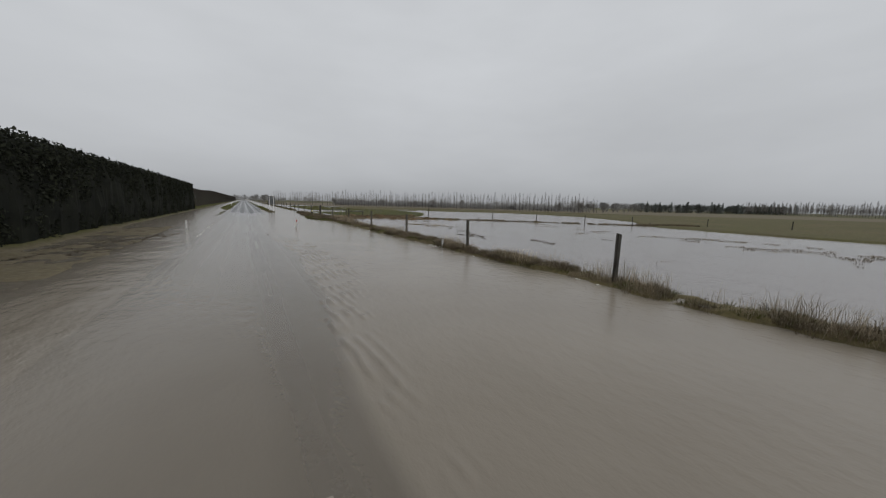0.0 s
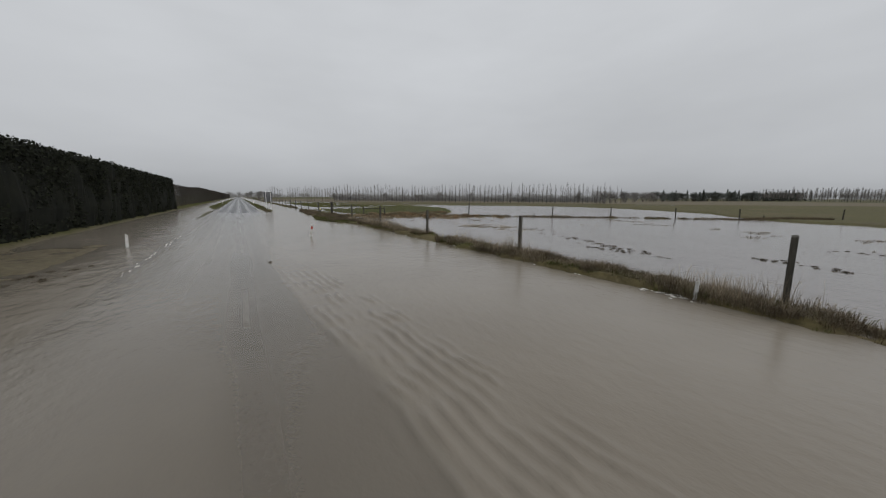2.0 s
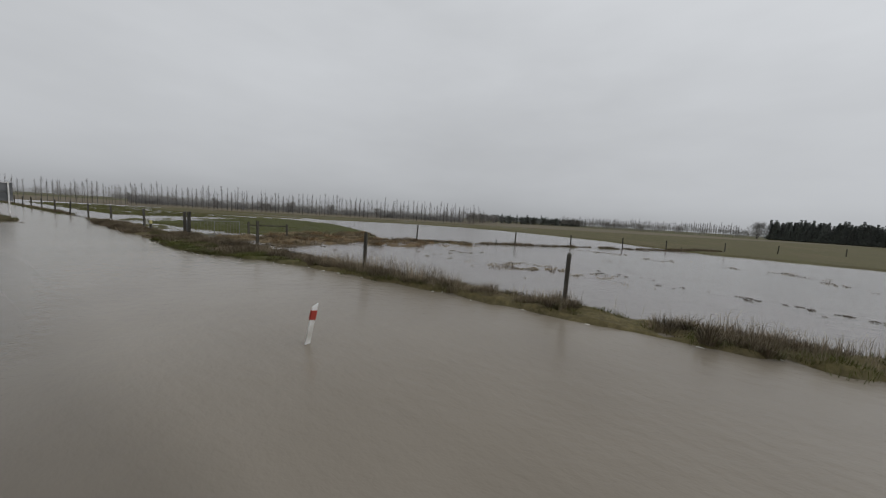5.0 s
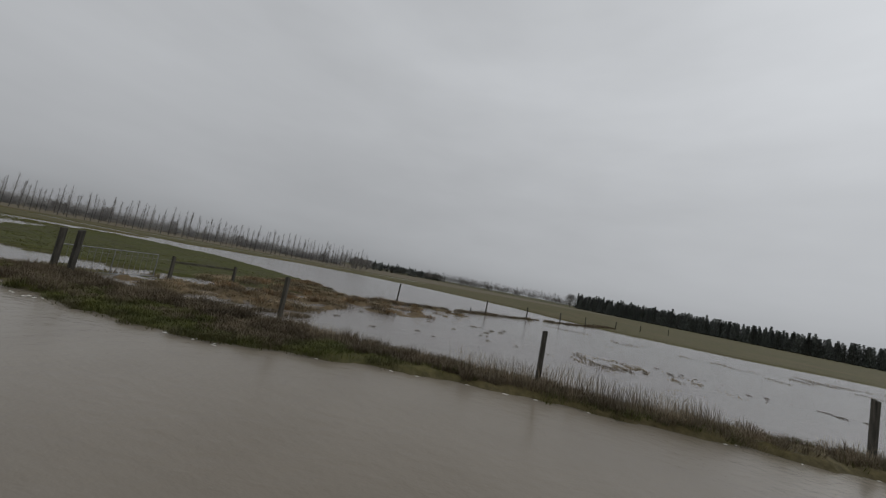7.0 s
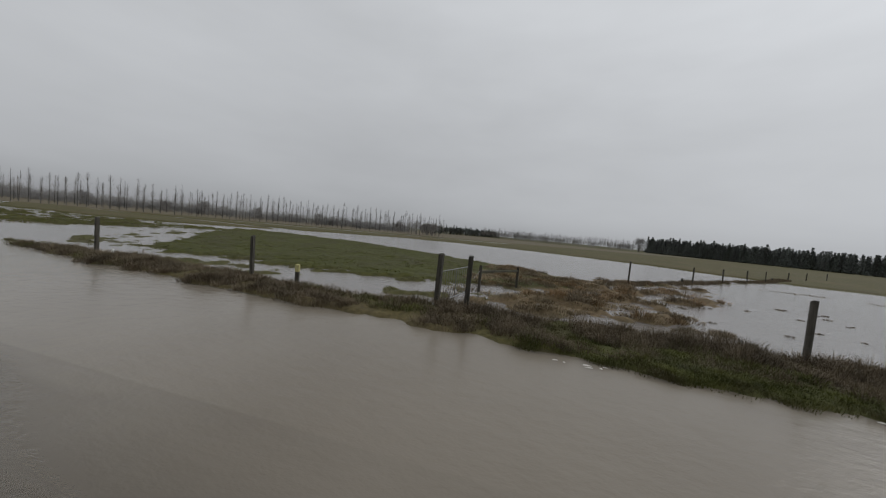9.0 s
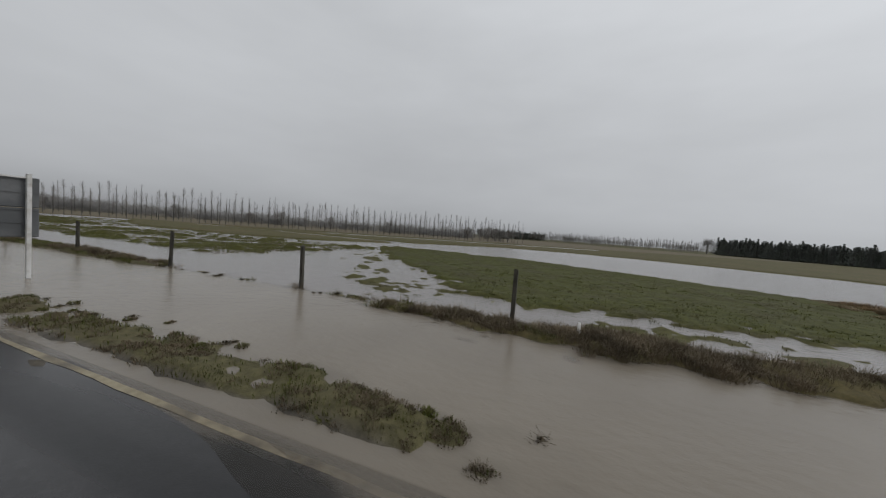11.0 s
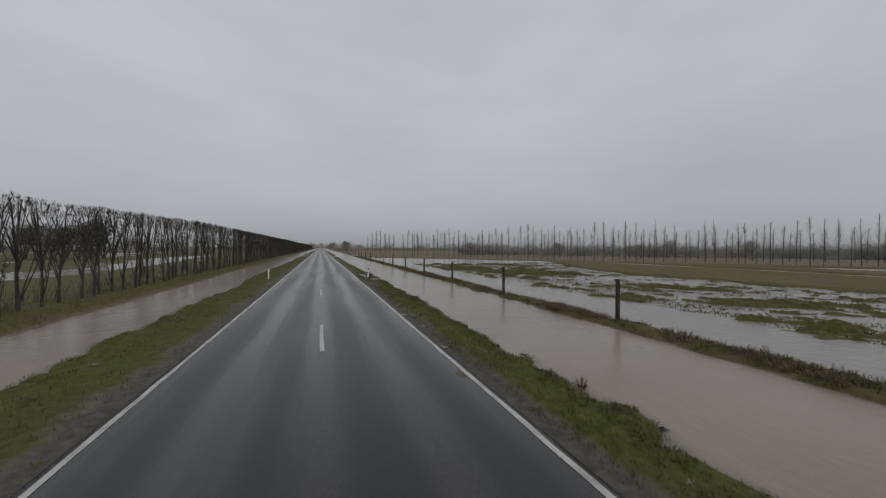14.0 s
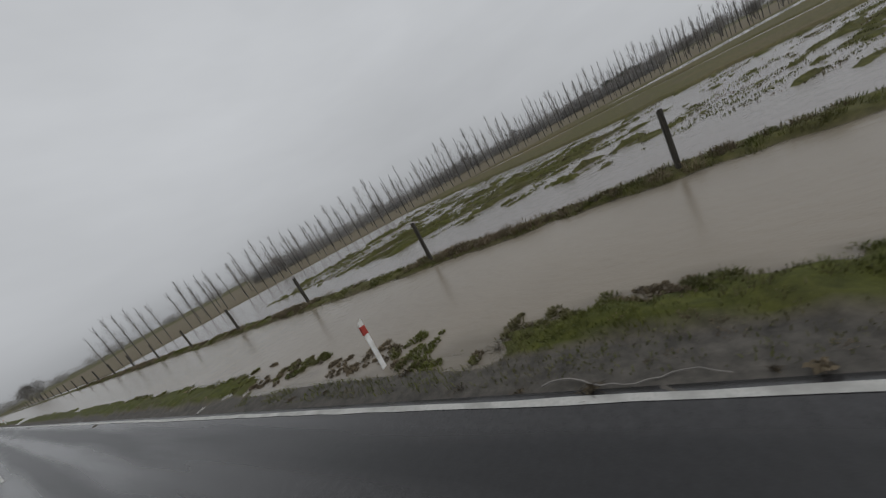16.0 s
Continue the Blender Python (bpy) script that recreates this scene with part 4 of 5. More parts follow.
# mixed dark clump past the end of the poplars
for k in range(100):
    f = k / 99
    p = Vector((228, 126, 0)).lerp(Vector((424, 100, 0)), f)
    if rt.random() < 0.7:
        plant("dark_evergreen_tree", "dark evergreen tree in a far clump", "tree", DARK_SHRUBS, rt.randrange(3),
              pose(p.x + rt.uniform(-4, 4), p.y + rt.uniform(-6, 6), 0.1, 0, 0, rt.uniform(0, 360)) @ Matrix.Scale(rt.uniform(0.95, 1.3) * (1 + 0.25 * f), 4), "far evergreen clump")
    else:
        plant("pine_tree", "dark conifer in a far clump of trees", "tree", PINES, rt.randrange(5),
              pose(p.x + rt.uniform(-4, 4), p.y + rt.uniform(-6, 6), 0.1, 0, 0, rt.uniform(0, 360)) @ Matrix.Scale(rt.uniform(0.55, 0.78) * (1 + 0.2 * f), 4), "far evergreen clump")
plant("pine_tree", "tallest dark conifer at the clump's end", "tree", PINES, 1, pose(429, 98.6, 0.1) @ Matrix.Scale(0.86, 4), "far evergreen clump")
# grey trees between the poplars and the clump
for k in range(22):
    p = Vector((118, 92, 0)).lerp(Vector((232, 128, 0)), k / 21)
    plant("bare_tree", "grey bare tree in a thicket past the poplars", "tree", SHRUBS, rt.randrange(4),
          pose(p.x + rt.uniform(-3, 3), p.y + rt.uniform(-4, 4), 0.1, 0, 0, rt.uniform(0, 360)) @ Matrix.Scale(rt.uniform(0.85, 1.2), 4), "grey thicket")
# rounded shrubs behind the poplar row
for k in range(9):
    f = rt.uniform(0, 0.95)
    p = ROW_A.lerp(ROW_B, f) + ROW_N * rt.uniform(24, 40)
    plant("round_shrub", "rounded grey-green shrub behind the poplars", "shrub", SHRUBS, rt.randrange(4),
          pose(p.x, p.y, 0.1, 0, 0, rt.uniform(0, 360)) @ Matrix.Scale(rt.uniform(0.6, 1.1), 4), "shrubs behind the poplars")
plant("bare_tree", "round bare tree at the end of the shelterbelt", "tree", SHRUBS, 1, pose(332, -36, 0.1) @ Matrix.Scale(2.7, 4), "")
# dark bare trees in the fields beyond the hedge
DARK_BARE = [shrub_meshes(s, 5.5, M_POPLAR) for s in range(44, 47)]
for k in range(11):
    a = radians(-27.0 - 1.0 * k) if k < 7 else radians(-35 - 2.6 * (k - 7))
    d = 100 + rt.uniform(-8, 8)
    plant("bare_tree", "dark bare tree in the fields beyond the hedge", "tree", DARK_BARE, k,
          pose(math.sin(a) * d, 106.5 + math.cos(a) * d, 0.1, 0, 0, rt.uniform(0, 360)) @ Matrix.Scale(rt.uniform(1.35, 1.65) if k < 7 else rt.uniform(0.9, 1.2), 4), "trees beyond the hedge")
# trees where the road meets the sky
for x, y, s in ((-9, 560, 1.6), (14, 520, 1.9), (24, 470, 1.7), (2, 640, 2.0), (-22, 600, 1.6), (9, 420, 1.3), (15, 330, 1.3), (12, 268, 1.1)):
    plant("roadside_tree", "grey bare tree far along the road", "tree", SHRUBS, int(x) % 4, pose(x, y, 0.1, 0, 0, x * 20) @ Matrix.Scale(s, 4), "far roadside trees")


# far woods: low uneven bands past the fields
def woods(name, label, spots, n_leaf, mat, grain=0.09):
    rnd = random.Random(len(spots) + 3)
    vs, fs = [], []
    for x, y, r, h in spots:
        leaf_cloud(vs, fs, (x, y, h * 0.45), (r, r, h * 0.55), n_leaf, grain * h, rnd, 0.2)
    return tagged(new(name, mesh_from(name, vs, fs, mat)), label, "woodland", kind="stuff")


spots = []
for k in range(170):
    f = rt.random()
    p = Vector((-20, 560, 0)).lerp(Vector((330, 330, 0)), f)
    spots.append((p.x + rt.uniform(-10, 10), p.y + rt.uniform(-25, 25), rt.uniform(4, 8), rt.uniform(5, 9)))
for k in range(120):
    f = rt.random()
    p = Vector((330, 330, 0)).lerp(Vector((470, -120, 0)), f)
    spots.append((p.x + rt.uniform(-20, 20), p.y + rt.uniform(-15, 15), rt.uniform(4, 9), rt.uniform(6, 10)))
woods("far_woods", "low grey band of far winter woods", spots, 420, M_HAZED_SHRUB, 0.035)
spots = []
for k in range(420):
    f = rt.uniform(0.03, 1.05)
    p = ROW_A.lerp(ROW_B, f) + ROW_N * rt.uniform(42, 54)
    spots.append((p.x, p.y, rt.uniform(1.8, 3.2), rt.uniform(2.8, 4.0) + 1.2 * max(0.0, math.sin(f * 17)) * rt.random()))
woods("field_hedge", "unkempt bare hedge behind the poplar row", spots, 560, M_HAZED_SHRUB, 0.032)
spots = []
for k in range(120):
    a = rt.uniform(-75, -8)
    d = rt.uniform(150, 230)
    spots.append((math.sin(radians(a)) * d - 20, 90 + math.cos(radians(a)) * d, rt.uniform(3, 6), rt.uniform(4, 8)))
woods("far_woods", "dark trees past the fields behind the hedge", spots, 300, M_HAZED_SHRUB, 0.04)


# ---- hedge side: clipped evergreen hedge, then a clipped row of bare trees ----
def evergreen_hedge(y0, y1, x0, x1, top):
    t = thing("evergreen_hedge", "tall dark clipped evergreen hedge along the road", "hedge", pose(0, 0, 0))
    ys = np.arange(y0, y1 + 0.01, 0.5)
    prof = [(x1, 0.0), (x1 + 0.1, 1.5), (x1, 3.2), (x1 - 0.1, top - 0.35), (x1 - 0.45, top), (x0 + 0.45, top), (x0, top - 0.4), (x0, 0.0)]
    vs, fs = [], []
    for i, y in enumerate(ys):
        for j, (px, pz) in enumerate(prof):
            wob = 0.28 * noise.noise((px * 0.7, y * 0.6, pz * 0.8)) + 0.12 * noise.noise((px * 2, y * 2.2, pz * 2))
            vs.append((px + wob * (1 if j < 5 else -0.5), y, pz + (wob * 0.6 if pz > 2 else 0)))
        if i:
            k, q = (i - 1) * 8, i * 8
            for j in range(7):
                fs.append((k + j, q + j, q + j + 1, k + j + 1))
    fs.append(tuple(range(8)))
    fs.append(tuple(range((len(ys) - 1) * 8, len(ys) * 8))[::-1])
    # solid filler in a near-black colour, standing in for shade between the leaves
    part("core", mesh_from("core", vs, fs, M_HEDGE_SHADE_CORE), t)
    rng = np.random.default_rng(77)
    n = 60000
    yy = rng.uniform(y0, y1, n)
    side = rng.random(n) < 0.78
    zz = np.where(side, rng.uniform(0.0, top, n), top)
    xx = np.where(side, x1, rng.uniform(x0, x1, n))
    lump = fbm(yy, zz + xx * 0.3, 1.6, 78, 3)
    xx = np.where(side, xx + 0.30 * lump + rng.normal(0, 0.07, n), xx)
    zz = np.where(side, zz, zz + 0.22 * lump + rng.normal(0, 0.07, n) + 0.1)
    d = rng.normal(0, 1, (n, 3)); d /= np.linalg.norm(d, axis=1)[:, None]
    e = np.cross(d, rng.normal(0, 1, (n, 3))); e /= np.linalg.norm(e, axis=1)[:, None]
    s = rng.uniform(0.05, 0.15, n)[:, None]
    c = np.stack([xx, yy, zz], -1)
    p = np.stack([c - d * s, c + e * s * 0.5, c + d * s, c - e * s * 0.5], 1).reshape(-1, 3)
    me = bpy.data.meshes.new("foliage")
    me.vertices.add(n * 4); me.vertices.foreach_set("co", p.ravel())
    me.loops.add(n * 4); me.loops.foreach_set("vertex_index", np.arange(n * 4))
    me.polygons.add(n); me.polygons.foreach_set("loop_start", np.arange(0, n * 4, 4))
    me.update(calc_edges=True)
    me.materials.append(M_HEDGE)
    part("foliage", me, t)
    return t


evergreen_hedge(-30, 86, -12.0, -9.2, 5.0)


def hedge_tree_meshes(seed, top=4.2):
    """A straight stem with steep limbs, all cut off at one height and ending in knuckles of short shoots."""
    rnd = random.Random(seed)
    tv, tf, cv, cf = [], [], [], []
    trunk = stick(tv, tf, (0, 0, -0.3), (rnd.uniform(-0.03, 0.03), rnd.uniform(-0.05, 0.05), 1), top + 0.1, 0.066, rnd, 8, 0.035, 0.04, 6)
    ends = [trunk[-1]]
    for k in range(rnd.randint(9, 12)):
        i = rnd.choice((1, 2, 3, 3, 4, 4, 4, 5, 5, 6))
        p = trunk[i]
        a = rnd.uniform(0, 6.28)
        lean = rnd.uniform(0.26, 0.50)
        ln = (top - p.z) * rnd.uniform(0.75, 1.05)
        if p.z < 1.4:
            ln *= rnd.uniform(0.35, 0.9)
        b = stick(tv, tf, p, (math.cos(a) * lean * 0.7, math.sin(a) * lean, 1), ln, 0.026, rnd, 4, 0.05, 0.05, 4)
        ends.append(b[-1])
        for q in b[1:]:
            for _ in range(2):
                a2 = rnd.uniform(0, 6.28)
                stick(cv, cf, q, (math.cos(a2) * 0.45, math.sin(a2) * 0.45, 1), min(rnd.uniform(0.3, 0.8), max(0.12, top - q.z)), 0.009, rnd, 2, 0.12)
    for e in ends:
        for _ in range(8):
            a2 = rnd.uniform(0, 6.28)
            stick(cv, cf, e, (math.cos(a2) * 0.7, math.sin(a2) * 0.7, rnd.uniform(0.3, 1.4)), rnd.uniform(0.10, 0.26), 0.008, rnd, 2, 0.25)
    for _ in range(60):
        a = rnd.uniform(0, 6.28)
        stick(cv, cf, (rnd.uniform(-0.3, 0.3), rnd.uniform(-0.7, 0.7), top - rnd.uniform(0.15, 0.9)), (math.cos(a) * 0.3, math.sin(a) * 0.4, 1), rnd.uniform(0.2, 0.5), 0.008, rnd, 2, 0.15)
    cv = [Vector((v[0], v[1], min(v[2], top + 0.02 * math.sin(9 * v[1])))) for v in cv]
    for _ in range(26):
        a = rnd.uniform(0, 6.28)
        stick(cv, cf, (rnd.uniform(-0.25, 0.25), rnd.uniform(-0.6, 0.6), rnd.uniform(-0.1, 0.6)), (math.cos(a) * 0.25, math.sin(a) * 0.25, 1), rnd.uniform(0.25, 0.8), 0.008, rnd, 3, 0.25)
    return mesh_from("trunk", tv, tf, M_BARK, True), mesh_from("crown", cv, cf, M_HEDGE_TWIG)


HEDGE_TREES = [hedge_tree_meshes(s) for s in range(50, 57)]
y = 87.0
while y < 250:
    plant("clipped_hedge_tree", "slim bare tree clipped flat in a tall hedge row", "tree", HEDGE_TREES, rt.randrange(7),
          pose(-10.2 + rt.uniform(-0.2, 0.2), y, 0.2, 0, 0, rt.choice((0, 180)) + rt.uniform(-15, 15)) @ Matrix.Diagonal((1, 1, rt.uniform(0.985, 1.015) * float(np.interp(y, [118, 138], [1.02, 1.12])), 1)), "clipped bare hedge row")
    y += rt.uniform(0.82, 1.06) * (1.0 if y < 150 else 0.7)
vs, fs = [], []
y = 250.0
rh = random.Random(4)
while y < 620:
    for _ in range(34):
        p = (-10.2 + rh.uniform(-0.5, 0.5), y + rh.uniform(-1, 1), 0.2)
        tube(vs, fs, p, (p[0] + rh.uniform(-0.3, 0.3), p[1] + rh.uniform(-0.4, 0.4), rh.uniform(3.4, 5.0)), 0.05, 0.02, 3)
    y += 2.0
tagged(new("far_hedge_row", mesh_from("far_hedge_row", vs, fs, M_HEDGE_TWIG)), "far end of the clipped bare hedge row", "hedge", kind="stuff")

# ---- grasses on the banks and verges ----
grass("seed_stalks", "thin standing seed stalks on the fence bank", sow(13000, 8.9, 10.2, -4, 45, 241, 0.0, 0.75, 2.2), 0.26, 0.72, 0.007, M_STRAW, 242, 0.6)
tussocks("bank_tussocks", "matted brown grass mounds along the fence bank", some(sow(9000, 8.9, 10.2, -6, 45, 201, 0.0, 0.8, 1.8), 900, 1), 56, 0.26, 0.14, 0.34, 0.009, M_DOCK, 202)
tussocks("bank_tussocks", "matted brown grass mounds by the gateway bank", some(sow(9000, 7.6, 10.0, 45, 74, 197, 0.0, 0.5, 1.4), 1150, 1), 60, 0.26, 0.12, 0.30, 0.010, M_DOCK, 198)
tussocks("bank_tussocks", "tufts of dry straw grass on the fence bank", some(sow(9000, 8.9, 10.2, -6, 76, 203, 0.0, 0.7, 1.8), 1100, 2), 44, 0.24, 0.16, 0.42, 0.008, M_STALK, 204)
tussocks("bank_tussocks", "green grass at the foot of the fence bank", some(sow(14000, 6.9, 8.9, 42, 53, 205, 0.0, 0.2, 1.0), 1500, 3), 40, 0.24, 0.05, 0.15, 0.011, M_GRASS, 206)
tussocks("bank_tussocks", "tall dead brown weeds on the bank by the gateway", some(sow(5000, 8.6, 10.0, 43, 57, 215, 0.02, 0.5, 1.0), 420, 12), 46, 0.22, 0.28, 0.52, 0.010, M_DOCK, 216)
tussocks("bank_tussocks", "sparse green tufts on the fence bank", some(sow(9000, 8.5, 10.2, -6, 76, 207, 0.0, 0.5, 1.0), 900, 3), 40, 0.24, 0.08, 0.22, 0.011, M_GRASS, 208)
tussocks("bank_tussocks", "brown grass mounds along the low far fence bank", some(sow(9000, 9.4, 10.2, 76, 200, 211, 0.03, 0.6, 1.2), 1500, 4), 34, 0.20, 0.10, 0.28, 0.013, M_DOCK, 212)
tussocks("bank_tussocks", "green tufts along the low far fence bank", some(sow(9000, 9.0, 10.3, 74, 200, 213, 0.0, 0.3, 1.0), 1800, 5), 30, 0.20, 0.06, 0.18, 0.013, M_GRASS, 214)
grass("verge_grass", "short green grass on the road verge", sow(70000, 3.2, 5.2, 66, 135, 221, 0.0, 0.3, 0.5), 0.03, 0.11, 0.012, M_GRASS, 222, 0.8)
grass("verge_grass", "short green grass on the hedge side verge", sow(36000, -6.0, -3.1, 84, 175, 225, 0.0, 0.3, 0.6), 0.03, 0.12, 0.012, M_GRASS, 226, 0.8)
grass("hedge_bank_grass", "rough grass on the bank below the hedge", sow(34000, -11.5, -8.4, 85, 180, 229, 0.0, 0.2, 0.8), 0.05, 0.25, 0.014, M_GRASS, 230, 0.6)
tussocks("rushes", "flattened straw-coloured rushes by the gateway", some(sow(3000, 11, 27, 41, 56, 233, -0.03, 0.5, 1.2), 330, 6), 90, 0.46, 0.08, 0.22, 0.022, M_DRYGRASS, 234)
tussocks("rushes", "dark brown dead rush clumps by the gateway", some(sow(3000, 11, 27, 41, 56, 235, 0.02, 0.8, 1.2), 45, 7), 110, 0.40, 0.26, 0.50, 0.014, M_DOCK, 236)
tussocks("rushes", "rusty brown rush tussocks among the straw by the gateway", some(sow(3000, 12, 26, 42, 55, 231, 0.0, 0.6, 1.6), 90, 16), 110, 0.42, 0.22, 0.44, 0.016, M_RUSH, 232)
xr = np.random.default_rng(8)
al, of = xr.uniform(-4, 38, 18000), xr.uniform(-0.6, 0.6, 18000)
gx, gy = 24.5 + al * 0.748 + of * 0.664, 46.7 - al * 0.664 + of * 0.748
gz = np.maximum(heights(gx, gy), WATER_Z)
ok = (gz > WATER_Z) | (fbm(gx, gy, 1.6, 39, 3) > -0.16)
grass("fence_line_grass", "dark dead grass along the paddock fence", (gx[ok], gy[ok], gz[ok]), 0.08, 0.30, 0.018, M_DOCK, 236, 0.5)
tussocks("paddock_tussocks", "half drowned grass tussocks in the flooded paddock", some(sow(16000, 14.5, 28.5, 88, 150, 237, 0.012, 0.3, 1.0), 1300, 8), 20, 0.26, 0.03, 0.07, 0.02, M_GRASS, 238)
tussocks("paddock_tussocks", "brown half drowned tussocks in the flooded paddock", some(sow(12000, 14.5, 28.5, 88, 150, 245, 0.012, 0.6, 1.0), 300, 9), 20, 0.24, 0.03, 0.09, 0.02, M_DOCK, 246)
tussocks("verge_tussocks", "muddy brown and green clumps on the half drowned verge", some(sow(6000, 3.2, 5.0, 68, 88, 247, -0.01, 0.6, 0.6), 800, 10), 22, 0.10, 0.03, 0.09, 0.010, M_DOCK, 248)
tussocks("verge_tussocks", "ragged green clumps along the verge beside the water", some(sow(20000, 4.05, 5.2, 86, 150, 255, -0.03, 0.4, 0.6), 900, 13), 26, 0.11, 0.03, 0.09, 0.010, M_GRASS, 256)
tussocks("verge_tussocks", "dead brown tufts scattered on the road verge", some(sow(20000, 3.3, 5.0, 86, 150, 257, -0.01, 0.8, 0.6), 160, 14), 22, 0.10, 0.03, 0.07, 0.010, M_STALK, 258)
tussocks("verge_tussocks", "ragged green clumps along the hedge side verge", some(sow(20000, -5.6, -4.4, 86, 150, 259, -0.03, 0.4, 0.6), 500, 15), 24, 0.12, 0.03, 0.09, 0.010, M_GRASS, 260)
dr = np.random.default_rng(31)
vx = np.concatenate([dr.uniform(3.8, 4.8, 320), dr.uniform(3.6, 5.1, 60)])
vy = np.concatenate([dr.uniform(125, 137, 320), dr.uniform(70, 86, 60)])
ok = fbm(vx, vy, 1.1, 33, 2) > 0.04
tussocks("drowned_tufts", "small grass clumps breaking silty water beside the verge", (vx[ok], vy[ok], np.full(ok.sum(), WATER_Z)), 60, 0.11, 0.05, 0.12, 0.026, M_GRASS, 262)
ok = fbm(vx, vy, 1.1, 35, 2) > 0.15
tussocks("drowned_tufts", "muddy dark clumps breaking silty water beside the verge", (vx[ok] + 0.1, vy[ok], np.full(ok.sum(), WATER_Z)), 50, 0.09, 0.04, 0.10, 0.024, M_DOCK, 264)
px, py = np.repeat(np.array(POST_Y[11:27]), 5) * 0 + FENCE_X + dr.uniform(-0.3, 0.3, 80), np.repeat(np.array(POST_Y[11:27]), 5) + dr.normal(0, 0.5, 80)
tussocks("post_tussocks", "reddish dead grass grown up round the fence posts", (px, py, heights(px, py)), 50, 0.18, 0.15, 0.42, 0.009, M_STALK, 266)
fx, fy = np.array([4.72, 4.7, 4.68, 4.75, 4.72, 4.7, 4.8]), np.array([117.2, 119.8, 115.5, 105.5, 100.6, 99.3, 97.7])
tussocks("stranded_weeds", "dead dark weeds stranded at the verge's water edge", (fx, fy, np.full(7, WATER_Z)), 30, 0.12, 0.10, 0.32, 0.028, M_DOCK, 268)
tussocks("islet_grass", "grassy islets in the shallow water before the rise", some(sow(6000, 10.6, 24, 54, 88, 249, 0.0, 0.7, 0.8), 350, 11), 22, 0.18, 0.04, 0.11, 0.016, M_GRASS, 250)
mx, my = np.array([11.5, 11.9, 11.8, 12.2]), np.array([48.3, 48.0, 47.2, 47.0])
tussocks("rush_mounds", "low brown rush mounds standing in the water", (mx, my, np.full(4, WATER_Z)), 260, 0.36, 0.12, 0.26, 0.014, M_STALK, 252)
mr = np.random.default_rng(6)
mx = np.concatenate([mr.uniform(13, 22, 60), [14.9, 15.0, 15.6, 16.6, 17.6, 19.3]])
my = np.concatenate([mr.uniform(38, 46.5, 60), [45.2, 45.6, 46.1, 42.3, 40.1, 36.8]])
ok = (fbm(mx, my, 2.0, 43, 2) > -0.06) & (mx - 13 > (46.5 - my) * 0.2)
mx, my = mx[ok], my[ok]
tussocks("drowned_tufts", "small dark tufts breaking the paddock's water", (mx, my, np.full(len(mx), WATER_Z)), 60, 0.15, 0.04, 0.10, 0.014, M_DOCK, 254)
grass("paddock_grass", "grazed green grass on the paddock rise", sow(60000, 11, 37, 51, 88, 239, 0.0, 0.2, 1.0), 0.02, 0.08, 0.018, M_GRASS, 240, 0.8)


# docks and rank weeds that stand out of the bank one by one
wx, wy = np.array([9.00, 8.75, 10.09, 8.91, 10.01, 9.56, 8.67, 8.86, 9.68]), np.array([30.59, 27.24, 30.64, 40.82, 30.55, 27.54, 40.24, 26.31, 30.75])
tussocks("dock_weeds", "dark upright dead dock weeds beside the fence posts", (wx, wy, np.maximum(heights(wx, wy), WATER_Z)), 70, 0.13, 0.32, 0.62, 0.016, M_DOCK, 270)
tussocks("dock_weeds", "leafy green docks among the bank grass", (wx + 0.1, wy - 0.12, np.maximum(heights(wx, wy), WATER_Z)), 40, 0.16, 0.14, 0.30, 0.030, M_GRASS, 272)


# ---- flotsam ----
def clump(seed, r):
    rnd = random.Random(seed)
    vs, fs = [], []
    for _ in range(26):
        a = rnd.uniform(0, 6.28)
        p = (rnd.gauss(0, r * 0.4), rnd.gauss(0, r * 0.6), rnd.uniform(-0.02, 0.03))
        stick(vs, fs, p, (math.cos(a), math.sin(a), rnd.uniform(0, 0.7)), r * rnd.uniform(0.5, 1.1), 0.007, rnd, 2, 0.3)
    leaf_cloud(vs, fs, (0, 0, 0.02), (r * 0.7, r * 0.9, 0.04), 26, 0.05, rnd, 0.1)
    return mesh_from("flotsam", vs, fs, M_DEBRIS)


CLUMPS = [clump(s, 0.16 + 0.05 * (s % 4)) for s in range(60, 68)]
rd = random.Random(12)
places = [(0.9, 25.8), (2.49, 88.55), (2.73, 87.84), (4.49, 87.51), (3.52, 87.09), (2.58, 92.38), (3.65, 129.6), (4.0, 128.0), (4.8, 123.6), (3.02, 126.6), (3.1, 127.4), (3.2, 128.3), (3.15, 125.2), (3.4, 131.5), (3.3, 132.6), (4.3, 131.2), (4.5, 133.0)]
for _ in range(34):
    places.append((rd.choice((4.5, 4.6, 4.4)) + rd.uniform(-0.2, 0.3), rd.uniform(69, 127)))
for _ in range(20):
    places.append((rd.uniform(9.5, 10.0), rd.uniform(74, 88)))
for _ in range(8):
    places.append((rd.uniform(-2.6, 2.8), rd.uniform(76, 120)))
for _ in range(46):
    f = rd.random()
    places.append((-7.6 + 3.2 * f + rd.gauss(0, 0.35), 17.5 + 11 * f + rd.gauss(0, 1.6)))
fv, ff = [], []
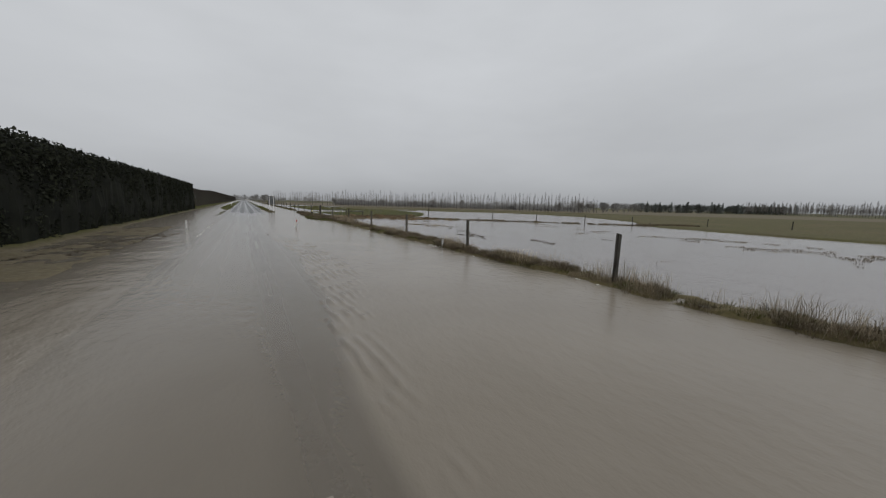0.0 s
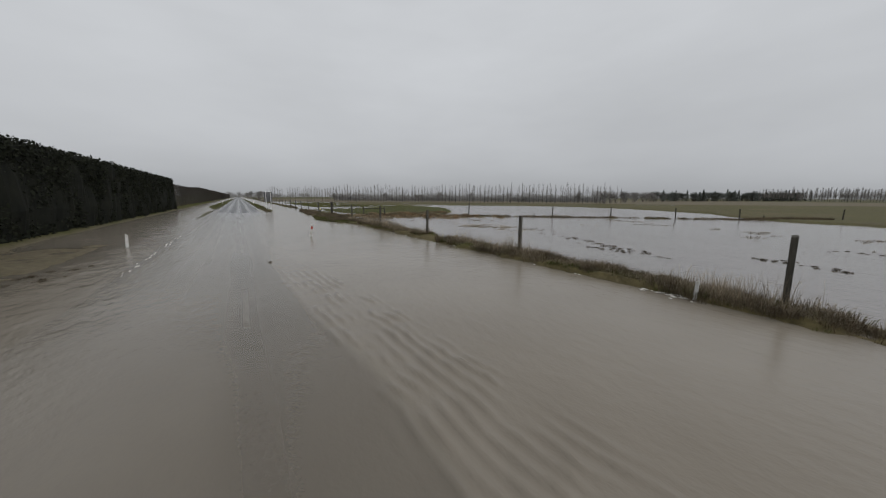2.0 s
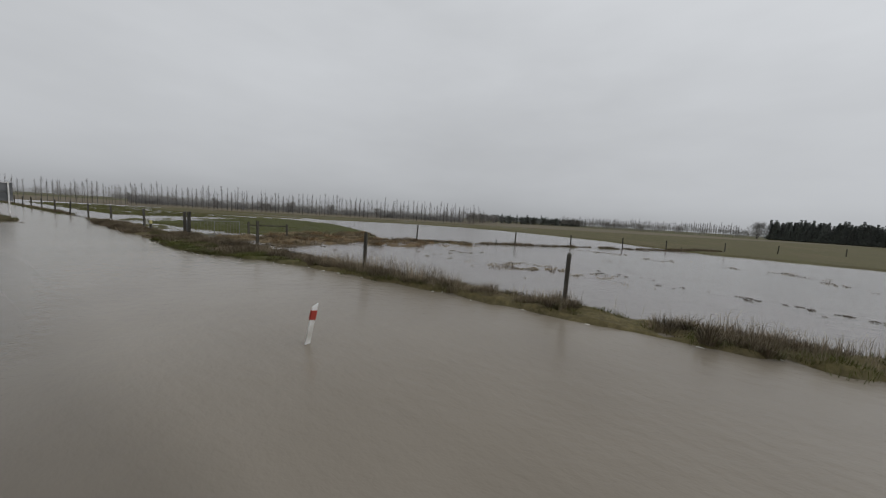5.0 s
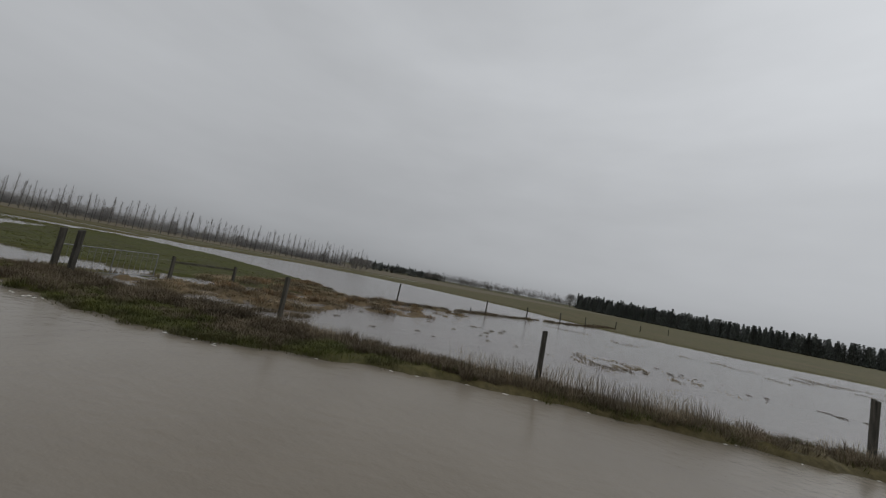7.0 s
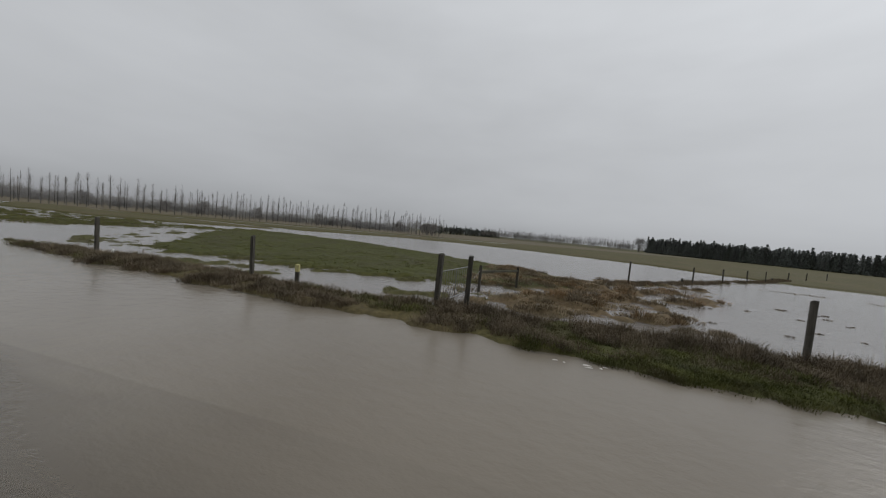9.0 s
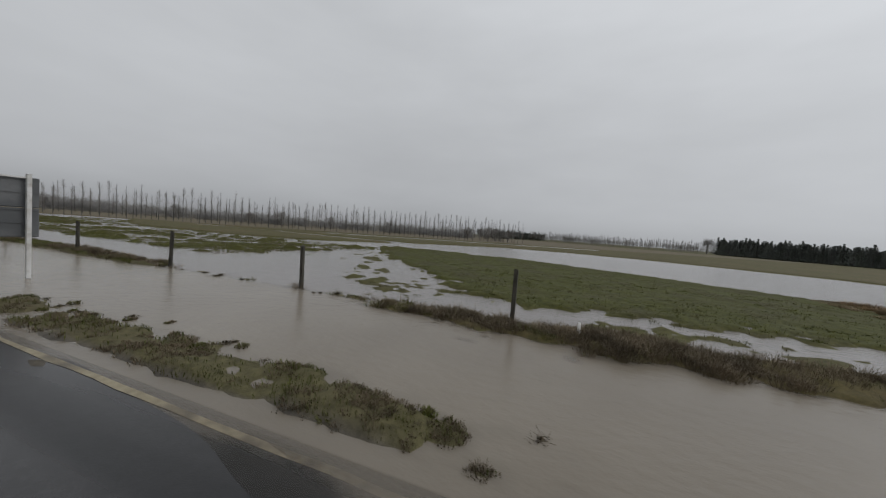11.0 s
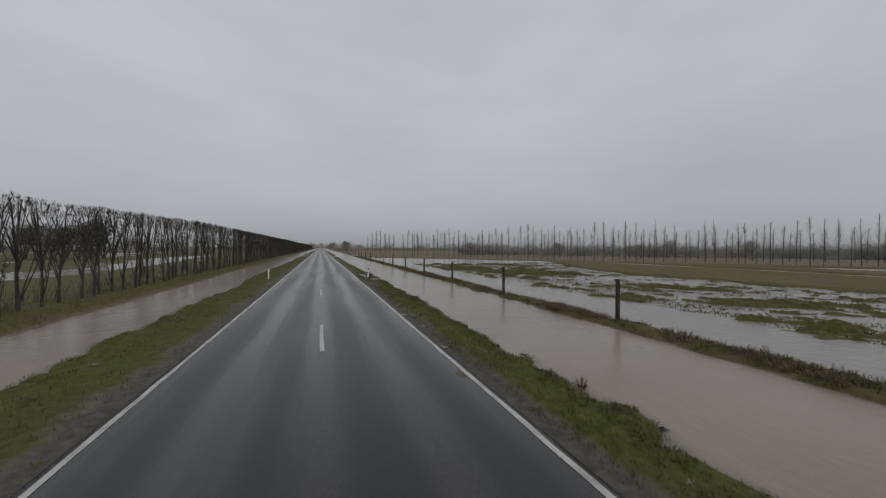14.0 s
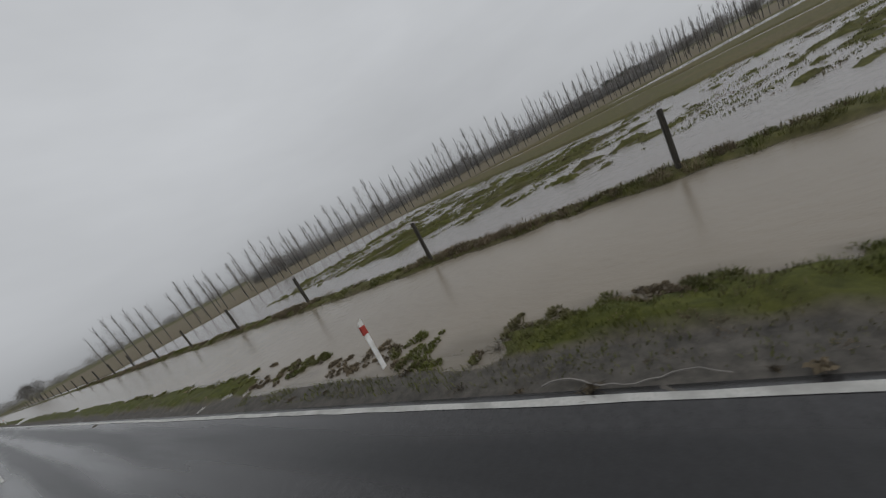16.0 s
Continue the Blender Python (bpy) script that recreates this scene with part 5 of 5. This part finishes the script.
for i, (x, y) in enumerate(places):
    z = max(height_at(x, y), WATER_Z, float(road_height(np.array([x]), np.array([y]))[0]) if abs(x) < 3.1 else -9)
    s = (0.22 if abs(x) < 2.9 and y > 70 else 0.55) * rd.uniform(0.6, 1.2)
    m = pose(x, y, z + 0.005, 0, 0, rd.uniform(0, 360)) @ Matrix.Scale(s, 4)
    src = CLUMPS[i % 8]
    k = len(fv)
    fv += [m @ v.co for v in src.vertices]
    ff += [tuple(k + q for q in p.vertices) for p in src.polygons]
tagged(new("flotsam", mesh_from("flotsam", fv, ff, M_DEBRIS)), "small dark tangles of twigs and leaves stranded by the flood", "flotsam", kind="stuff")


# sods torn from the verge, lying across the silted edge line
for k, (x, y, yaw) in enumerate(((2.68, 86.86, 12), (3.44, 85.87, -8))):
    sod = thing("turf_sod", "torn muddy sod of grass washed onto the road edge", "sod", pose(x, y, WATER_Z, 0, 0, yaw), "washed up sods")
    bm = bmesh.new()
    bmesh.ops.create_icosphere(bm, subdivisions=3, radius=1.0)
    for v in bm.verts:
        c = v.co.copy()
        n = 1 + 0.35 * noise.noise(c * 2.3 + Vector((k * 7, 0, 0))) + 0.15 * noise.noise(c * 6)
        v.co = Vector((c.x * 0.10, c.y * 0.30, max(c.z, -0.5) * 0.07)) * n
    part("soil", bm_mesh("soil", bm, M_DEBRIS, True), sod, "dark wet soil")
    rs = np.random.default_rng(90 + k)
    m = 260
    bx, by = rs.normal(0, 0.055, m), rs.normal(0, 0.15, m)
    part("grass", tuft_mesh("grass", bx, by, np.full(m, 0.04), rs.uniform(0.04, 0.14, m), 0.010, M_GRASS if k == 0 else M_STALK, 0.9, 91 + k), sod, "limp flattened grass")

# a bent pale twig washed up against the edge line
tw = thing("fallen_twig", "pale bent twig washed up on the road's edge line", "twig", pose(3.15, 126.3, 0.0))
rw = random.Random(3)
vs, fs = [], []
prev = None
for k in range(17):
    f = k / 16
    q = (-0.05 + 0.07 * math.sin(f * 9.5) + rw.uniform(-0.02, 0.02), 0.82 - 1.65 * f, 0.02 + 0.015 * math.sin(k))
    if prev:
        tube(vs, fs, prev, q, 0.012 - 0.006 * f, 0.012 - 0.006 * (f + 0.06), 4)
    prev = q
part("twig", mesh_from("twig", vs, fs, M_TWIG), tw)
side = thing("fallen_leaves", "small clump of reddish dead leaves on the road edge", "leaves", pose(3.08, 124.95, 0.01))
vs, fs = [], []
leaf_cloud(vs, fs, (0, 0, 0.02), (0.07, 0.10, 0.025), 40, 0.03, rw, 0.1)
part("leaves", mesh_from("leaves", vs, fs, M_DOCK), side)


# grass tips that break the water of the flooded paddock in loose streaks
def tips(n, x0, x1, y0, y1, seed, cut):
    rng = np.random.default_rng(seed)
    x, y = rng.uniform(x0, x1, n), rng.uniform(y0, y1, n)
    f = fbm(x * 0.5 + y * 0.25, y * 1.0 - x * 0.1, 1.6, seed, 4) + 0.6 * fbm(x, y, 9.0, seed + 5, 2)
    k = (f > cut) & (heights(x, y) < WATER_Z)
    return x[k], y[k], np.full(k.sum(), WATER_Z)


grass("drowned_grass_tips", "dark grass tips breaking the flooded paddock in streaks", tips(60000, 12, 34, -2, 42, 301, 0.31), 0.02, 0.07, 0.03, M_DOCK, 302, 0.9)


st = np.random.default_rng(49)
sx, sy = [], []
for (xa, ya), (xb, yb), m, wide in (((16.8, 25.6), (14.3, 19.1), 46, 0.28), ((14.5, 22.4), (14.3, 20.4), 16, 0.15), ((17.3, 17.2), (16.4, 14.6), 24, 0.22),
                                    ((22.8, 16.4), (22.4, 15.0), 8, 0.3), ((19.5, 31.5), (17.0, 27.0), 14, 0.5)):
    f = st.random(m)
    sx.append(xa + (xb - xa) * f + st.normal(0, wide, m))
    sy.append(ya + (yb - ya) * f + st.normal(0, wide, m))
sx, sy = np.concatenate(sx), np.concatenate(sy)
tussocks("drowned_tufts", "dark sodden tufts strung out across the open water", (sx, sy, np.full(len(sx), WATER_Z)), 34, 0.10, 0.02, 0.06, 0.022, M_DEBRIS, 318)


def bed_streaks(n, seed, cut):
    """Places for fine grass tips in streaks along the drowned beds."""
    rng = np.random.default_rng(seed)
    x, y = rng.uniform(14.6, 34, n), rng.uniform(90, 150, n)
    run, across = x * 0.72 - y * 0.69, x * 0.69 + y * 0.72
    f = fbm(run * 0.14, across, 0.4, seed, 3) + 0.4 * fbm(x, y, 8.0, seed + 5, 2)
    k = (f > cut) & (heights(x, y) < WATER_Z + 0.02)
    return x[k], y[k], np.full(k.sum(), WATER_Z)


grass("drowned_grass_tips", "fine green grass tips in streaks across the drowned beds", bed_streaks(110000, 311, 0.19), 0.02, 0.07, 0.035, M_GRASS, 312, 0.9)
grass("drowned_grass_tips", "fine brown grass tips in streaks across the drowned beds", bed_streaks(40000, 313, 0.24), 0.02, 0.07, 0.035, M_DOCK, 314, 0.9)

ts = np.random.default_rng(45)
tx, ty = 17.0 + ts.normal(0, 1.0, 5000), 33.0 + ts.normal(0, 1.6, 5000)
ok = (fbm(tx * 0.6, ty, 0.7, 47, 3) > 0.12) & (heights(tx, ty) < WATER_Z)
grass("drowned_grass_tips", "yellowish grass tips in a patch on the open water", (tx[ok], ty[ok], np.full(ok.sum(), WATER_Z)), 0.02, 0.06, 0.03, M_DRYGRASS, 316, 0.9)

# pale foam caught along the bank and round the stub post
fr = random.Random(21)
fv, ff = [], []
for _ in range(40):
    y = fr.choice((fr.uniform(6, 46), fr.gauss(16.4, 0.3), fr.uniform(22, 52)))
    near_stub = abs(y - 16.4) < 0.8
    ln, wd = fr.uniform(0.02, 0.11), fr.uniform(0.012, 0.035) * (3.2 if near_stub else 1.0)
    sx = np.arange(7.6, 9.6, 0.06)
    edge = next((float(x) for x, z in zip(sx, heights(sx, np.full(len(sx), y))) if z > WATER_Z - 0.01), None)
    if edge is None:
        continue
    k, n = len(fv), 8
    for s in range(n):
        a = 2 * math.pi * s / n
        r = fr.uniform(0.7, 1.2)
        fv.append((edge - 0.06 + math.cos(a) * wd * r, y + math.sin(a) * ln * r, WATER_Z + 0.004))
    fv.append((edge - 0.06, y, WATER_Z + 0.018))
    ff += [(k + s, k + (s + 1) % n, k + n) for s in range(n)]
for _ in range(26):
    y = fr.uniform(25, 37)
    x = -3.0 + fr.gauss(0, 0.05)
    ln, wd = fr.uniform(0.04, 0.18), fr.uniform(0.012, 0.03)
    k, n = len(fv), 8
    for s in range(n):
        a = 2 * math.pi * s / n
        r = fr.uniform(0.7, 1.2)
        fv.append((x + math.cos(a) * wd * r, y + math.sin(a) * ln * r, WATER_Z + 0.006))
    fv.append((x, y, WATER_Z + 0.016))
    ff += [(k + s, k + (s + 1) % n, k + n) for s in range(n)]
for cx, cy, n_spots, sx, sy in ((8.80, 16.5, 16, 0.10, 0.35), (7.05, 46.9, 12, 0.10, 0.45), (7.0, 51.5, 6, 0.08, 0.30)):
    for _ in range(n_spots):
        x, y = cx + fr.gauss(0, sx), cy + fr.gauss(0, sy)
        ln, wd = fr.uniform(0.03, 0.10), fr.uniform(0.02, 0.05)
        k, n = len(fv), 8
        for q in range(n):
            a = 2 * math.pi * q / n
            r = fr.uniform(0.7, 1.2)
            fv.append((x + math.cos(a) * wd * r, y + math.sin(a) * ln * r, WATER_Z + 0.006))
        fv.append((x, y, WATER_Z + 0.022))
        ff += [(k + q, k + (q + 1) % n, k + n) for q in range(n)]
tagged(new("foam", mesh_from("foam", fv, ff, M_FOAM, True)), "thin pale foam streaks along the bank's waterline", "foam", kind="stuff")
